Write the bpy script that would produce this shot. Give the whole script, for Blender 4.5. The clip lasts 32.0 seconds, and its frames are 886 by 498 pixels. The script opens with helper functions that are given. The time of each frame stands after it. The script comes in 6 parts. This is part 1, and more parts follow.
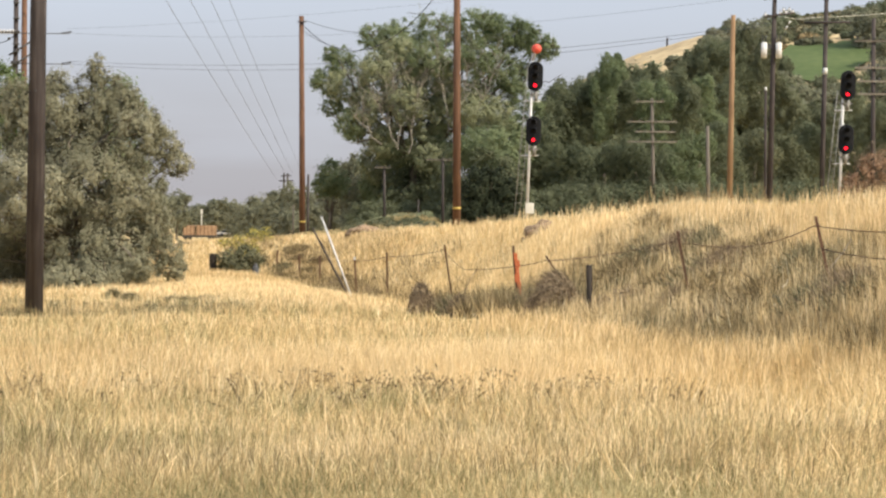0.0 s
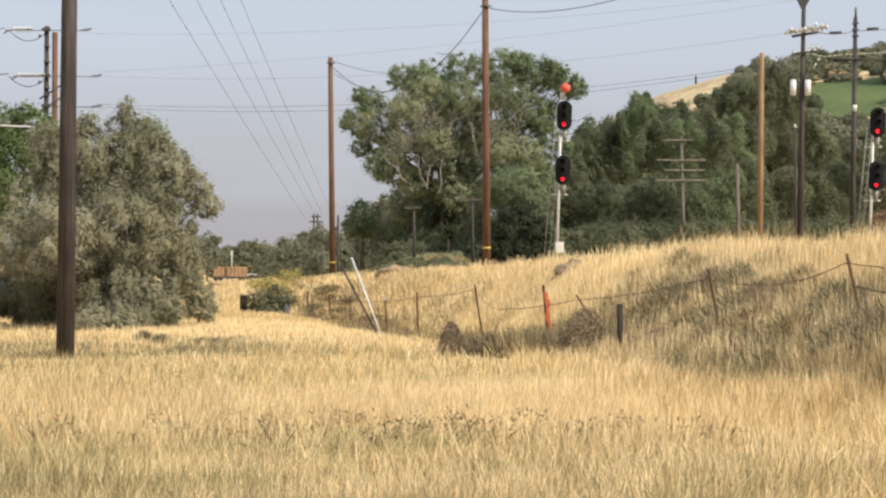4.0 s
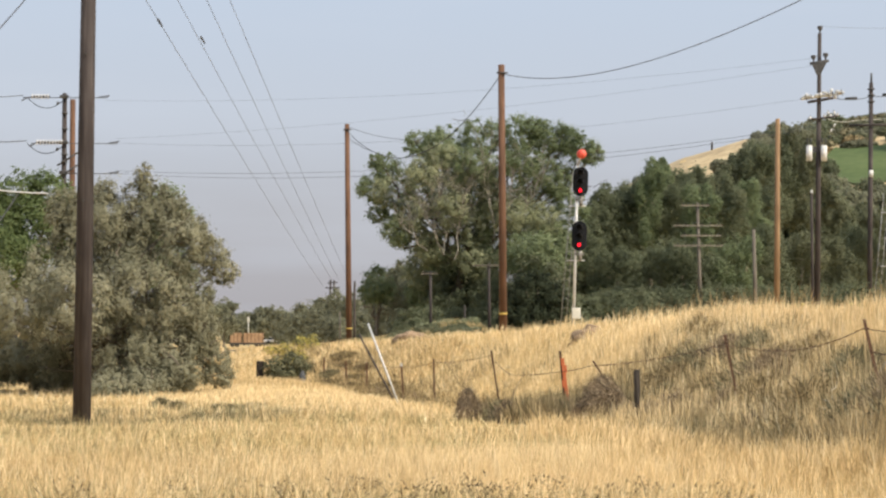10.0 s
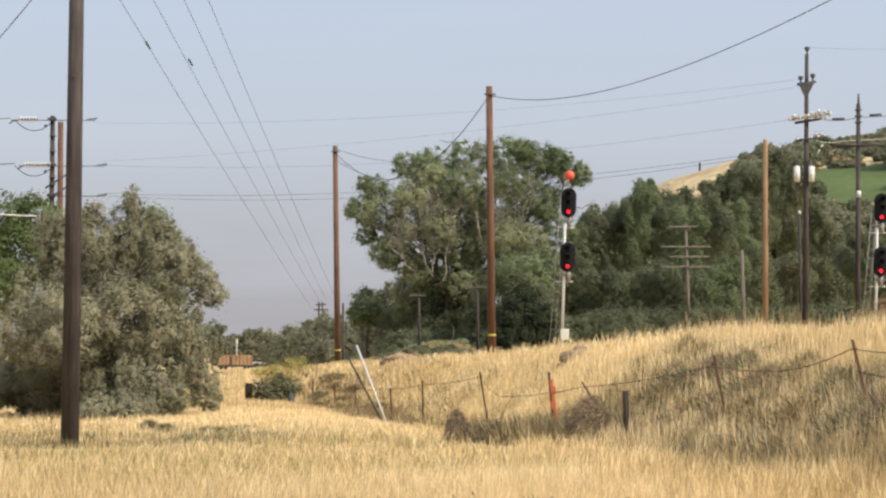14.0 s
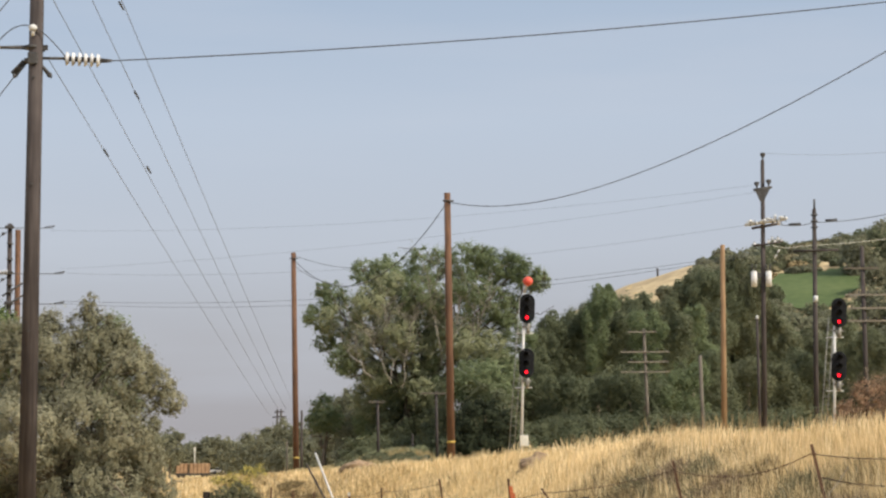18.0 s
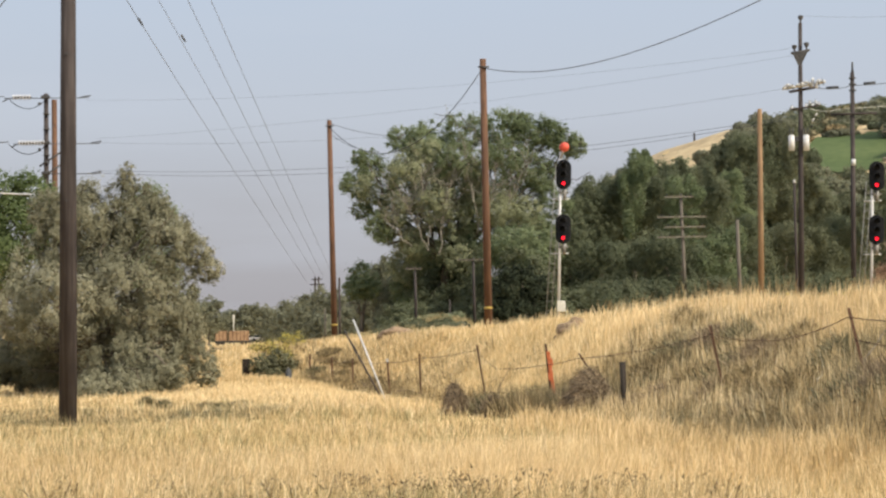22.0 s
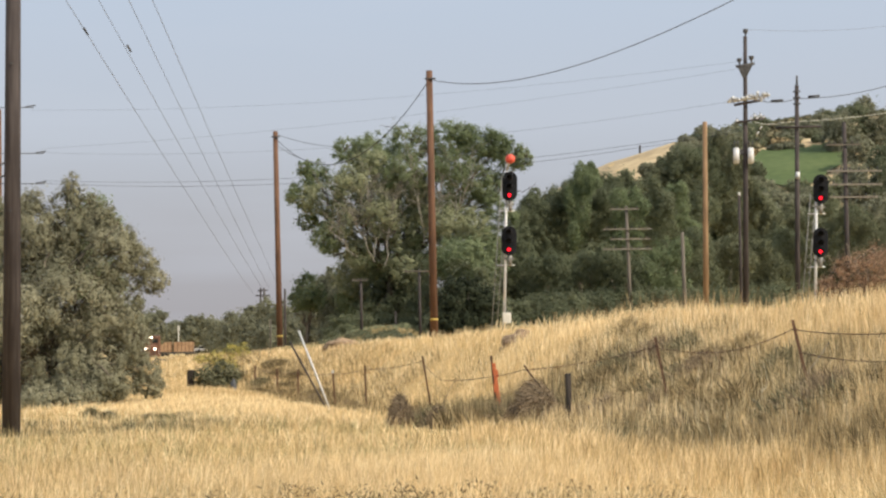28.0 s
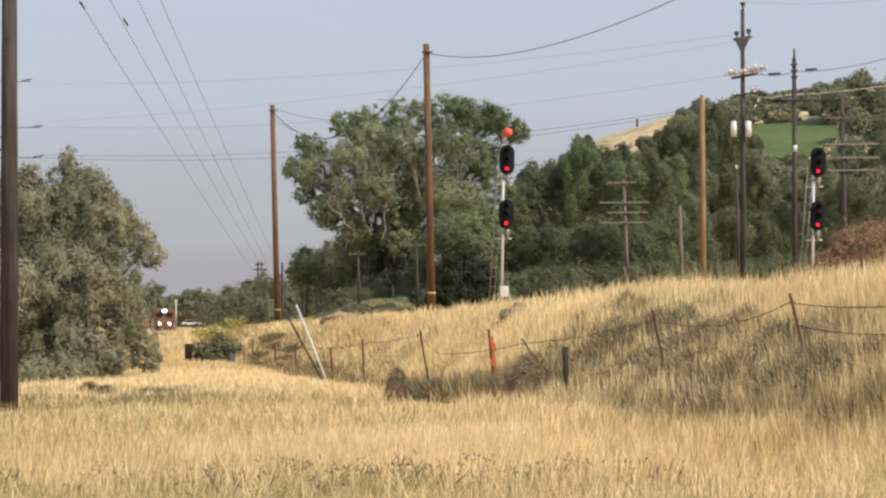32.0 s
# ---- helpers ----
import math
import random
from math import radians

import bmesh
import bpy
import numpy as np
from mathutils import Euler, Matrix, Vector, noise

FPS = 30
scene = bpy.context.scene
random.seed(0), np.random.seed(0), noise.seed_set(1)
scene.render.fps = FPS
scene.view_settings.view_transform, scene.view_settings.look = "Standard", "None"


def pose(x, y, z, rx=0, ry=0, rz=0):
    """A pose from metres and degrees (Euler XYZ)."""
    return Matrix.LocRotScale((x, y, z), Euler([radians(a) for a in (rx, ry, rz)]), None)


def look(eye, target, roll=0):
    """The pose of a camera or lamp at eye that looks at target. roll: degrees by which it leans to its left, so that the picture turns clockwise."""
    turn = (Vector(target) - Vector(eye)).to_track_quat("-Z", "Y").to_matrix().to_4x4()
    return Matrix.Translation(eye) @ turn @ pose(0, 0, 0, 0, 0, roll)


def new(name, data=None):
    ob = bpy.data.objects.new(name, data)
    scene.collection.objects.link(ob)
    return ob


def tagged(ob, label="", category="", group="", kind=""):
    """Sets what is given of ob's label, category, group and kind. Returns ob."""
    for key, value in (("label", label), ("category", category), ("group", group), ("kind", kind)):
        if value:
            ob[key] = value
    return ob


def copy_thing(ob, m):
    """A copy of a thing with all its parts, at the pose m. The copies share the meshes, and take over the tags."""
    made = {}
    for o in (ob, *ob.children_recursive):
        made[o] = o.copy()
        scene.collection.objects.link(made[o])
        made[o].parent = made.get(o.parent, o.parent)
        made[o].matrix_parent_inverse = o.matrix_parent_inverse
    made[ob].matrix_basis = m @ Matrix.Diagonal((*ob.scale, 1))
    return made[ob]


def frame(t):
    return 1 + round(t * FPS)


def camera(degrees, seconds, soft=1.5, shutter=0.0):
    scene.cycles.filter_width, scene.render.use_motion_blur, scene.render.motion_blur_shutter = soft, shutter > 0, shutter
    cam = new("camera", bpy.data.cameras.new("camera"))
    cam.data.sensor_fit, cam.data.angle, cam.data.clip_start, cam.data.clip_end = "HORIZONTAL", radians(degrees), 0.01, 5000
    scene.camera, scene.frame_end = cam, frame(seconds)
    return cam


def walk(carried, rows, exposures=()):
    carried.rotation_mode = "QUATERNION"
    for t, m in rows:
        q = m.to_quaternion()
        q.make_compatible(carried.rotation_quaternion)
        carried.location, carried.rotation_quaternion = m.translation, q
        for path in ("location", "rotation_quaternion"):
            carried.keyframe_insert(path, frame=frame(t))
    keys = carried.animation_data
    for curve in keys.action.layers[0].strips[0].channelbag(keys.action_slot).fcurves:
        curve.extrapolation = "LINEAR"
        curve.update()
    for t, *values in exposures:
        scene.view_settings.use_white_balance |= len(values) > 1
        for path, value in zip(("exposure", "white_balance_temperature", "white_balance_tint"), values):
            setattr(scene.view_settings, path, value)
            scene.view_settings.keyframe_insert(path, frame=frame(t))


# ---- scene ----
# The camera is hand-held at one spot and only turns.
EYE = 1.6
cam = camera(24.0, 32.0, soft=2.35)
TURNS = [
    (0.0, 89.332, -0.600, 0.007),
    (0.5, 89.271, -0.067, 0.310),
    (1.0, 89.514, -0.222, 0.573),
    (1.5, 89.718, -0.485, 0.698),
    (2.0, 89.890, -0.366, 0.812),
    (2.5, 90.224, -0.307, 0.820),
    (3.0, 90.458, -0.279, 0.770),
    (3.5, 90.377, -0.243, 0.783),
    (5.5, 90.887, -0.091, 1.196),
    (6.0, 91.050, -0.077, 1.372),
    (6.5, 91.153, -0.273, 1.409),
    (7.0, 91.420, -0.679, 1.269),
    (7.5, 91.751, -0.960, 1.195),
    (8.0, 92.081, -0.626, 1.452),
    (8.5, 92.180, -0.536, 1.600),
    (9.0, 92.169, -0.372, 1.645),
    (9.5, 92.151, -0.258, 1.473),
    (10.0, 92.232, -0.156, 1.286),
    (10.5, 92.443, -0.076, 1.166),
    (11.0, 92.602, -0.091, 1.129),
    (11.5, 92.650, 0.072, 1.115),
    (12.0, 92.595, 0.194, 1.161),
    (12.5, 92.461, 0.079, 1.217),
    (13.0, 92.414, 0.086, 1.099),
    (13.5, 92.513, 0.082, 1.035),
    (14.0, 92.825, 0.016, 0.974),
    (14.5, 93.270, -0.378, 0.872),
    (16.5, 94.907, -0.103, 1.565),
    (17.0, 95.722, -0.067, 0.700),
    (17.5, 96.345, -0.153, -0.226),
    (18.0, 95.744, 0.333, -0.144),
    (18.5, 95.100, 0.974, 0.647),
    (19.0, 93.942, 1.064, 0.667),
    (19.5, 93.131, 1.082, 0.277),
    (20.0, 92.529, 1.000, -0.346),
    (20.5, 92.609, 0.722, -0.416),
    (21.0, 92.652, 0.531, -0.063),
    (21.5, 92.289, 0.601, 0.441),
    (22.0, 92.090, 0.715, 0.884),
    (22.5, 92.312, 0.663, 0.701),
    (23.0, 92.392, 0.737, 0.187),
    (23.5, 92.505, 0.881, -0.151),
    (24.0, 92.718, 0.820, -0.324),
    (24.5, 92.735, 0.695, -0.661),
    (25.0, 92.760, 0.581, -0.796),
    (25.5, 92.589, 0.651, -0.804),
    (27.5, 92.464, 0.615, -0.732),
    (28.0, 92.388, 0.609, -0.608),
    (28.5, 92.595, 0.352, -0.492),
    (29.0, 92.809, 0.340, -0.516),
    (29.5, 92.844, 0.431, -0.490),
    (30.0, 92.760, 0.539, -0.459),
    (30.5, 92.543, 0.676, -0.558),
    (31.0, 92.343, 0.673, -0.590),
    (31.5, 92.097, 0.695, -0.612),
    (32.0, 91.662, 0.678, -0.679),
]
walk(cam, [(t, pose(0, 0, EYE, rx, ry, rz)) for t, rx, ry, rz in TURNS],
     exposures=[(0.0, 0.40), (3.5, 0.36), (9.0, 0.30), (14.0, 0.28), (16.5, 0.10), (17.0, 0.08), (17.5, -0.02), (18.0, 0.16), (19.0, 0.26), (21.0, 0.24), (23.0, 0.2), (32.0, 0.2)])


# ---- light ----
SUN_AZ, SUN_EL = 121.0, 41.0          # degrees clockwise from the view's +y, and above the horizon
world = bpy.data.worlds.new("sky")
scene.world = world
world.use_nodes = True
wn, wl = world.node_tree.nodes, world.node_tree.links
wn.clear()
w_out, w_bg = wn.new("ShaderNodeOutputWorld"), wn.new("ShaderNodeBackground")
w_sky, w_co = wn.new("ShaderNodeTexSky"), wn.new("ShaderNodeTexCoord")
w_sky.sky_type, w_sky.sun_disc = "NISHITA", False
w_sky.sun_elevation, w_sky.sun_rotation = radians(SUN_EL), radians(SUN_AZ)
w_sky.air_density, w_sky.dust_density, w_sky.ozone_density = 1.0, 3.0, 2.0
w_gain, w_mix, w_ramp, w_sep = wn.new("ShaderNodeVectorMath"), wn.new("ShaderNodeMixRGB"), wn.new("ShaderNodeValToRGB"), wn.new("ShaderNodeSeparateXYZ")
w_gain.operation = "SCALE"
w_gain.inputs["Scale"].default_value = 0.10
wl.new(w_sky.outputs[0], w_gain.inputs[0])
wl.new(w_co.outputs["Generated"], w_sep.inputs[0])
wl.new(w_sep.outputs["Z"], w_ramp.inputs[0])
els = w_ramp.color_ramp.elements            # smoke haze low down, bright veil overhead
els[0].position, els[0].color = 0.0, (0.385, 0.37, 0.39, 1)
els[1].position, els[1].color = 0.23, (0.385, 0.475, 0.605, 1)
for pos, col in ((0.05, (0.415, 0.415, 0.45, 1)), (0.10, (0.49, 0.525, 0.595, 1)), (0.16, (0.485, 0.55, 0.65, 1)), (0.6, (0.86, 0.91, 0.98, 1)), (1.0, (0.98, 1.02, 1.08, 1))):
    e = els.new(pos)
    e.color = col
w_mix.inputs[0].default_value = 0.12
w_cloud, w_map, w_veil = wn.new("ShaderNodeTexNoise"), wn.new("ShaderNodeMapping"), wn.new("ShaderNodeMixRGB")
w_map.inputs["Scale"].default_value, w_map.inputs["Rotation"].default_value = (3.0, 3.0, 22.0), (0.0, 0.1, 0.0)
wl.new(w_co.outputs["Generated"], w_map.inputs[0])
wl.new(w_map.outputs[0], w_cloud.inputs[0])
w_cloud.inputs["Scale"].default_value, w_cloud.inputs["Detail"].default_value = 1.2, 5
w_thin = wn.new("ShaderNodeMapRange")
w_thin.inputs["From Min"].default_value, w_thin.inputs["From Max"].default_value = 0.48, 0.72
w_thin.inputs["To Min"].default_value, w_thin.inputs["To Max"].default_value = 0.0, 0.35
wl.new(w_cloud.outputs["Fac"], w_thin.inputs["Value"])
wl.new(w_thin.outputs[0], w_veil.inputs[0])
w_veil.inputs[2].default_value = (0.54, 0.58, 0.66, 1)
wl.new(w_ramp.outputs[0], w_veil.inputs[1])
wl.new(w_veil.outputs[0], w_mix.inputs[1])
wl.new(w_gain.outputs[0], w_mix.inputs[2])
wl.new(w_mix.outputs[0], w_bg.inputs[0])
w_bg.inputs[1].default_value = 1.0
wl.new(w_bg.outputs[0], w_out.inputs[0])

sun = new("sun", bpy.data.lights.new("sun", "SUN"))
sun.data.energy, sun.data.angle, sun.data.color = 4.9, radians(3.0), (1.0, 0.88, 0.70)
sa, se = radians(SUN_AZ), radians(SUN_EL)
sun.matrix_world = look((200 * math.sin(sa) * math.cos(se), 200 * math.cos(sa) * math.cos(se), 200 * math.sin(se)), (0, 0, 0))


# ---- materials ----
def material(name, stops, scale=8.0, detail=0.35, rough=0.8, bump=0.3, metal=0.0, island=0.0, thin=0.0, stretch=(1, 1, 1), patch=0.0, patch_scale=0.12, obj=0.0, spread=(1, 1, 1), span=0.0):
    """stops: colours from dark to light. island: share of the random tone of each loose piece. thin: share of light let through.
    patch: share of the broad uneven tone."""
    m = bpy.data.materials.new(name)
    m.use_nodes = True
    n, l = m.node_tree.nodes, m.node_tree.links
    b = n["Principled BSDF"]
    b.inputs["Roughness"].default_value, b.inputs["Metallic"].default_value = rough, metal
    b.inputs["Specular IOR Level"].default_value = 0.3
    geo, mp, fine, broad = n.new("ShaderNodeNewGeometry"), n.new("ShaderNodeMapping"), n.new("ShaderNodeTexNoise"), n.new("ShaderNodeTexNoise")
    l.new(geo.outputs["Position"], mp.inputs[0])
    mp.inputs["Scale"].default_value = stretch
    l.new(mp.outputs[0], fine.inputs[0])
    wide = n.new("ShaderNodeMapping")
    wide.inputs["Scale"].default_value = spread
    l.new(geo.outputs["Position"], wide.inputs[0])
    l.new(wide.outputs[0], broad.inputs[0])
    fine.inputs["Scale"].default_value, fine.inputs["Detail"].default_value = scale, 5
    broad.inputs["Scale"].default_value, broad.inputs["Detail"].default_value = patch_scale, 4
    total = None
    shares = [(fine.outputs["Fac"], detail), (broad.outputs["Fac"], patch), (geo.outputs["Random Per Island"], island)]
    if obj:
        shares.append((n.new("ShaderNodeObjectInfo").outputs["Random"], obj))
    whole = sum(s for _, s in shares)
    for out, share in shares:
        if share <= 0:
            continue
        k = n.new("ShaderNodeMath")
        k.operation = "MULTIPLY"
        k.inputs[1].default_value = share / whole
        l.new(out, k.inputs[0])
        if total is None:
            total = k.outputs[0]
        else:
            a = n.new("ShaderNodeMath")
            l.new(total, a.inputs[0])
            l.new(k.outputs[0], a.inputs[1])
            total = a.outputs[0]
    ramp = n.new("ShaderNodeValToRGB")
    l.new(total, ramp.inputs[0])
    el = ramp.color_ramp.elements
    lo, hi = (0.5 - span, 0.5 + span) if span else ((0.3, 0.7) if island < 0.3 else (0.27, 0.73))
    for i, c in enumerate(stops):
        e = el[i] if i < 2 else el.new(0.5)
        e.color = (*c, 1)
    cols = [(*c, 1) for c in stops]
    for i in range(len(cols)):
        el[i].position = lo + (hi - lo) * i / max(1, len(cols) - 1)
    for i in range(len(cols)):
        el[i].color = cols[i]
    l.new(ramp.outputs[0], b.inputs["Base Color"])
    if bump:
        bp = n.new("ShaderNodeBump")
        bp.inputs["Strength"].default_value = bump
        bp.inputs["Distance"].default_value = 0.02
        l.new(fine.outputs["Fac"], bp.inputs["Height"])
        l.new(bp.outputs[0], b.inputs["Normal"])
    if thin:
        tr, mx = n.new("ShaderNodeBsdfTranslucent"), n.new("ShaderNodeMixShader")
        l.new(ramp.outputs[0], tr.inputs[0])
        mx.inputs[0].default_value = thin
        l.new(b.outputs[0], mx.inputs[1])
        l.new(tr.outputs[0], mx.inputs[2])
        l.new(mx.outputs[0], n["Material Output"].inputs[0])
    return m


def glow(name, colour, strength):
    m = bpy.data.materials.new(name)
    m.use_nodes = True
    b = m.node_tree.nodes["Principled BSDF"]
    b.inputs["Base Color"].default_value = (*colour, 1)
    b.inputs["Emission Color"].default_value = (*colour, 1)
    b.inputs["Emission Strength"].default_value = strength
    return m


SOIL = material("dry_soil", [(0.26, 0.185, 0.09), (0.45, 0.325, 0.15), (0.57, 0.43, 0.205)], 3.0, 0.5, 0.95, 0.5, patch=0.5)
STRAW = material("straw_grass", [(0.28, 0.205, 0.095), (0.665, 0.502, 0.265), (0.96, 0.805, 0.525)], 9, 0.95, 0.7, 0, span=0.15, island=0.3, thin=0.4, patch=0.8, patch_scale=0.45, spread=(0.4, 1, 1), stretch=(1, 1, 0.12))
GREENGRASS = material("olive_grass", [(0.085, 0.09, 0.036), (0.27, 0.245, 0.115), (0.72, 0.61, 0.36)], 8, 0.9, 0.7, 0, span=0.15, island=0.4, thin=0.3, patch=0.7, patch_scale=0.7, spread=(0.6, 1, 1), stretch=(1, 1, 0.15))
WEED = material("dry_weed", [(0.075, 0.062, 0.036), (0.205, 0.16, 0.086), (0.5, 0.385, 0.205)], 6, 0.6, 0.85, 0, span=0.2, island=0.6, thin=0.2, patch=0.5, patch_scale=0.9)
DRYSAGE = material("dry_sage", [(0.07, 0.07, 0.04), (0.155, 0.145, 0.085), (0.32, 0.275, 0.16)], 6, 0.4, 0.8, 0, island=0.6, thin=0.2)
CRESTSTRAW = material("crest_grass", [(0.43, 0.325, 0.165), (0.74, 0.572, 0.312), (0.97, 0.82, 0.53)], 8, 0.6, 0.75, 0, span=0.15, island=0.3, thin=0.45, patch=0.6, patch_scale=0.45, stretch=(1, 1, 0.15))
# Bleached straw; also gives the field's pale stalks a painted sunlit highlight.
PALESTRAW = material("bleached_grass", [(0.5, 0.385, 0.205), (0.83, 0.66, 0.385), (0.99, 0.88, 0.61)], 8, 0.6, 0.7, 0, span=0.18, island=0.4, thin=0.45, patch=0.6, patch_scale=0.5, stretch=(1, 1, 0.15))
DOCK = material("dark_weed", [(0.085, 0.062, 0.036), (0.145, 0.108, 0.06), (0.23, 0.175, 0.1)], 5, 0.1, 0.85, 0, island=0.6, thin=0.15)
OLIVELEAF = material("silver_olive_leaf", [(0.132, 0.133, 0.085), (0.235, 0.23, 0.153), (0.37, 0.357, 0.252)], 4, 0.15, 0.8, 0, island=0.18, thin=0.3, patch=0.7, patch_scale=0.6)
# Lit tone of the cottonwood's sunny side is put into this leaf colour.
SUNLITLEAF = material("sunlit_tone_leaf", [(0.2, 0.225, 0.135), (0.3, 0.325, 0.2), (0.4, 0.415, 0.27)], 4, 0.15, 0.8, 0, island=0.18, thin=0.52, patch=0.7, patch_scale=0.3)
COTTONLEAF = material("cottonwood_leaf", [(0.13, 0.168, 0.088), (0.2, 0.245, 0.134), (0.28, 0.325, 0.19)], 4, 0.15, 0.8, 0, island=0.16, thin=0.6, patch=0.7, patch_scale=0.25)
# Wood leaf is lifted in tone to stand in for distance haze.
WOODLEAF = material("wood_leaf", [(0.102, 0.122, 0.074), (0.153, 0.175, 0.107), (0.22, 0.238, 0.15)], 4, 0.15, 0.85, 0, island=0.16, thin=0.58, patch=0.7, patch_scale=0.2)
SAGELEAF = material("grey_olive_leaf", [(0.1, 0.112, 0.066), (0.153, 0.166, 0.1), (0.222, 0.232, 0.145)], 4, 0.15, 0.85, 0, island=0.18, thin=0.5, patch=0.7, patch_scale=0.25)
# Juniper green darkened to near-black for the deep shade at the wood's edge.
SHADEDCEDARLEAF = material("shaded_juniper_leaf", [(0.014, 0.021, 0.011), (0.024, 0.033, 0.017), (0.04, 0.05, 0.027)], 4, 0.15, 0.9, 0, island=0.35, thin=0.2, patch=0.6, patch_scale=0.4)
# Distance haze is put into this leaf colour as grey.
HAZEDLEAF = material("hazed_leaf", [(0.158, 0.167, 0.114), (0.212, 0.219, 0.15), (0.27, 0.273, 0.193)], 4, 0.15, 0.9, 0, island=0.18, thin=0.5, patch=0.5, patch_scale=0.1)
GREENLEAF = material("bright_leaf", [(0.075, 0.11, 0.04), (0.125, 0.17, 0.066), (0.185, 0.23, 0.1)], 4, 0.15, 0.7, 0, island=0.4, thin=0.45, patch=0.5, patch_scale=0.3)
REDLEAF = material("rust_leaf", [(0.19, 0.118, 0.075), (0.32, 0.205, 0.132), (0.45, 0.31, 0.205)], 4, 0.15, 0.8, 0, island=0.55, thin=0.3)
YELLOWFLOWER = material("yellow_flower", [(0.28, 0.27, 0.08), (0.46, 0.4, 0.1), (0.62, 0.53, 0.16)], 4, 0.15, 0.7, 0, island=0.6, thin=0.3)
SHRUBLEAF = material("shrub_leaf", [(0.05, 0.055, 0.03), (0.11, 0.115, 0.065), (0.19, 0.18, 0.1)], 4, 0.15, 0.75, 0, island=0.55, thin=0.15)
BARK = material("grey_bark", [(0.07, 0.058, 0.045), (0.13, 0.11, 0.085), (0.21, 0.18, 0.145)], 9, 0.6, 0.9, 0.5, stretch=(1, 1, 0.2))
DEADWOOD = material("dead_wood", [(0.17, 0.155, 0.13), (0.25, 0.23, 0.2), (0.34, 0.315, 0.275)], 9, 0.6, 0.9, 0.3, stretch=(1, 1, 0.2))
STICK = material("bleached_stick", [(0.4, 0.36, 0.28), (0.55, 0.5, 0.4), (0.66, 0.61, 0.5)], 9, 0.6, 0.9, 0.3)
OLDPOLE = material("weathered_pole", [(0.021, 0.0172, 0.0176), (0.047, 0.0395, 0.0395), (0.088, 0.076, 0.0745)], 14, 0.6, 0.9, 0.6, stretch=(1, 1, 0.05), patch=0.3, patch_scale=1.2)
REDPOLE = material("reddish_pole", [(0.06, 0.032, 0.02), (0.112, 0.06, 0.037), (0.175, 0.095, 0.058)], 14, 0.6, 0.85, 0.5, stretch=(1, 1, 0.05), patch=0.5, patch_scale=0.8)
TANPOLE = material("tan_pole", [(0.13, 0.08, 0.044), (0.205, 0.13, 0.072), (0.28, 0.185, 0.105)], 14, 0.6, 0.85, 0.5, stretch=(1, 1, 0.05), patch=0.4, patch_scale=0.8)
GREYPOLE = material("grey_pole", [(0.06, 0.052, 0.044), (0.11, 0.097, 0.082), (0.18, 0.16, 0.135)], 14, 0.6, 0.9, 0.5, stretch=(1, 1, 0.05), patch=0.4, patch_scale=0.8)
PALEARM = material("bleached_timber", [(0.13, 0.117, 0.098), (0.195, 0.176, 0.15), (0.27, 0.246, 0.21)], 14, 0.6, 0.9, 0.3)
RUST = material("rusty_steel", [(0.048, 0.025, 0.016), (0.095, 0.05, 0.032), (0.155, 0.087, 0.054)], 20, 0.6, 0.85, 0.3, obj=0.2)
ORANGEPOST = material("orange_tape", [(0.36, 0.09, 0.035), (0.52, 0.14, 0.055), (0.62, 0.2, 0.085)], 20, 0.6, 0.6, 0.2)
TWIG = material("grey_twig", [(0.095, 0.074, 0.053), (0.205, 0.158, 0.11), (0.38, 0.295, 0.19)], 5, 0.2, 0.9, 0, island=0.6, thin=0.2)
DARKTWIG = material("dark_twig", [(0.07, 0.055, 0.042), (0.15, 0.118, 0.086), (0.29, 0.225, 0.155)], 5, 0.2, 0.9, 0, island=0.6, thin=0.1)
STUB = material("charred_timber", [(0.012, 0.01, 0.009), (0.026, 0.021, 0.018), (0.05, 0.042, 0.035)], 14, 0.6, 0.98, 0.8, stretch=(1, 1, 0.1))
PIPE = material("dull_pipe_steel", [(0.14, 0.14, 0.135), (0.22, 0.22, 0.215), (0.32, 0.32, 0.31)], 12, 0.6, 0.55, 0.1, metal=0.3)
STEEL = material("galvanised_steel", [(0.36, 0.365, 0.37), (0.47, 0.475, 0.48), (0.58, 0.585, 0.59)], 12, 0.6, 0.5, 0.1, metal=0.15)
BLACKPAINT = material("black_paint", [(0.006, 0.007, 0.009), (0.01, 0.011, 0.014), (0.016, 0.017, 0.02)], 6, 0.6, 0.95, 0.0)
UNLIT = material("unlit_lens", [(0.006, 0.007, 0.008), (0.01, 0.011, 0.013)], 6, 0.6, 0.9, 0)
GREYBOX = material("grey_enamel", [(0.46, 0.46, 0.42), (0.56, 0.55, 0.5), (0.62, 0.61, 0.56)], 6, 0.6, 0.5, 0.05)
WHITEPAINT = material("white_enamel", [(0.42, 0.43, 0.44), (0.52, 0.53, 0.54), (0.6, 0.61, 0.61)], 6, 0.6, 0.45, 0.03)
BALLPAINT = material("orange_ball_paint", [(0.48, 0.058, 0.04), (0.58, 0.08, 0.055), (0.64, 0.115, 0.08)], 6, 0.6, 0.5, 0.03)
PORCELAIN = material("insulator_glaze", [(0.36, 0.37, 0.39), (0.52, 0.53, 0.56), (0.68, 0.69, 0.71)], 6, 0.6, 0.25, 0.0)
DARKIRON = material("dark_iron", [(0.03, 0.03, 0.032), (0.06, 0.06, 0.062), (0.1, 0.1, 0.1)], 10, 0.6, 0.6, 0.1, metal=0.3)
WIRE = material("aged_cable", [(0.03, 0.034, 0.042), (0.05, 0.055, 0.065), (0.075, 0.08, 0.09)], 10, 0.6, 0.7, 0.0)
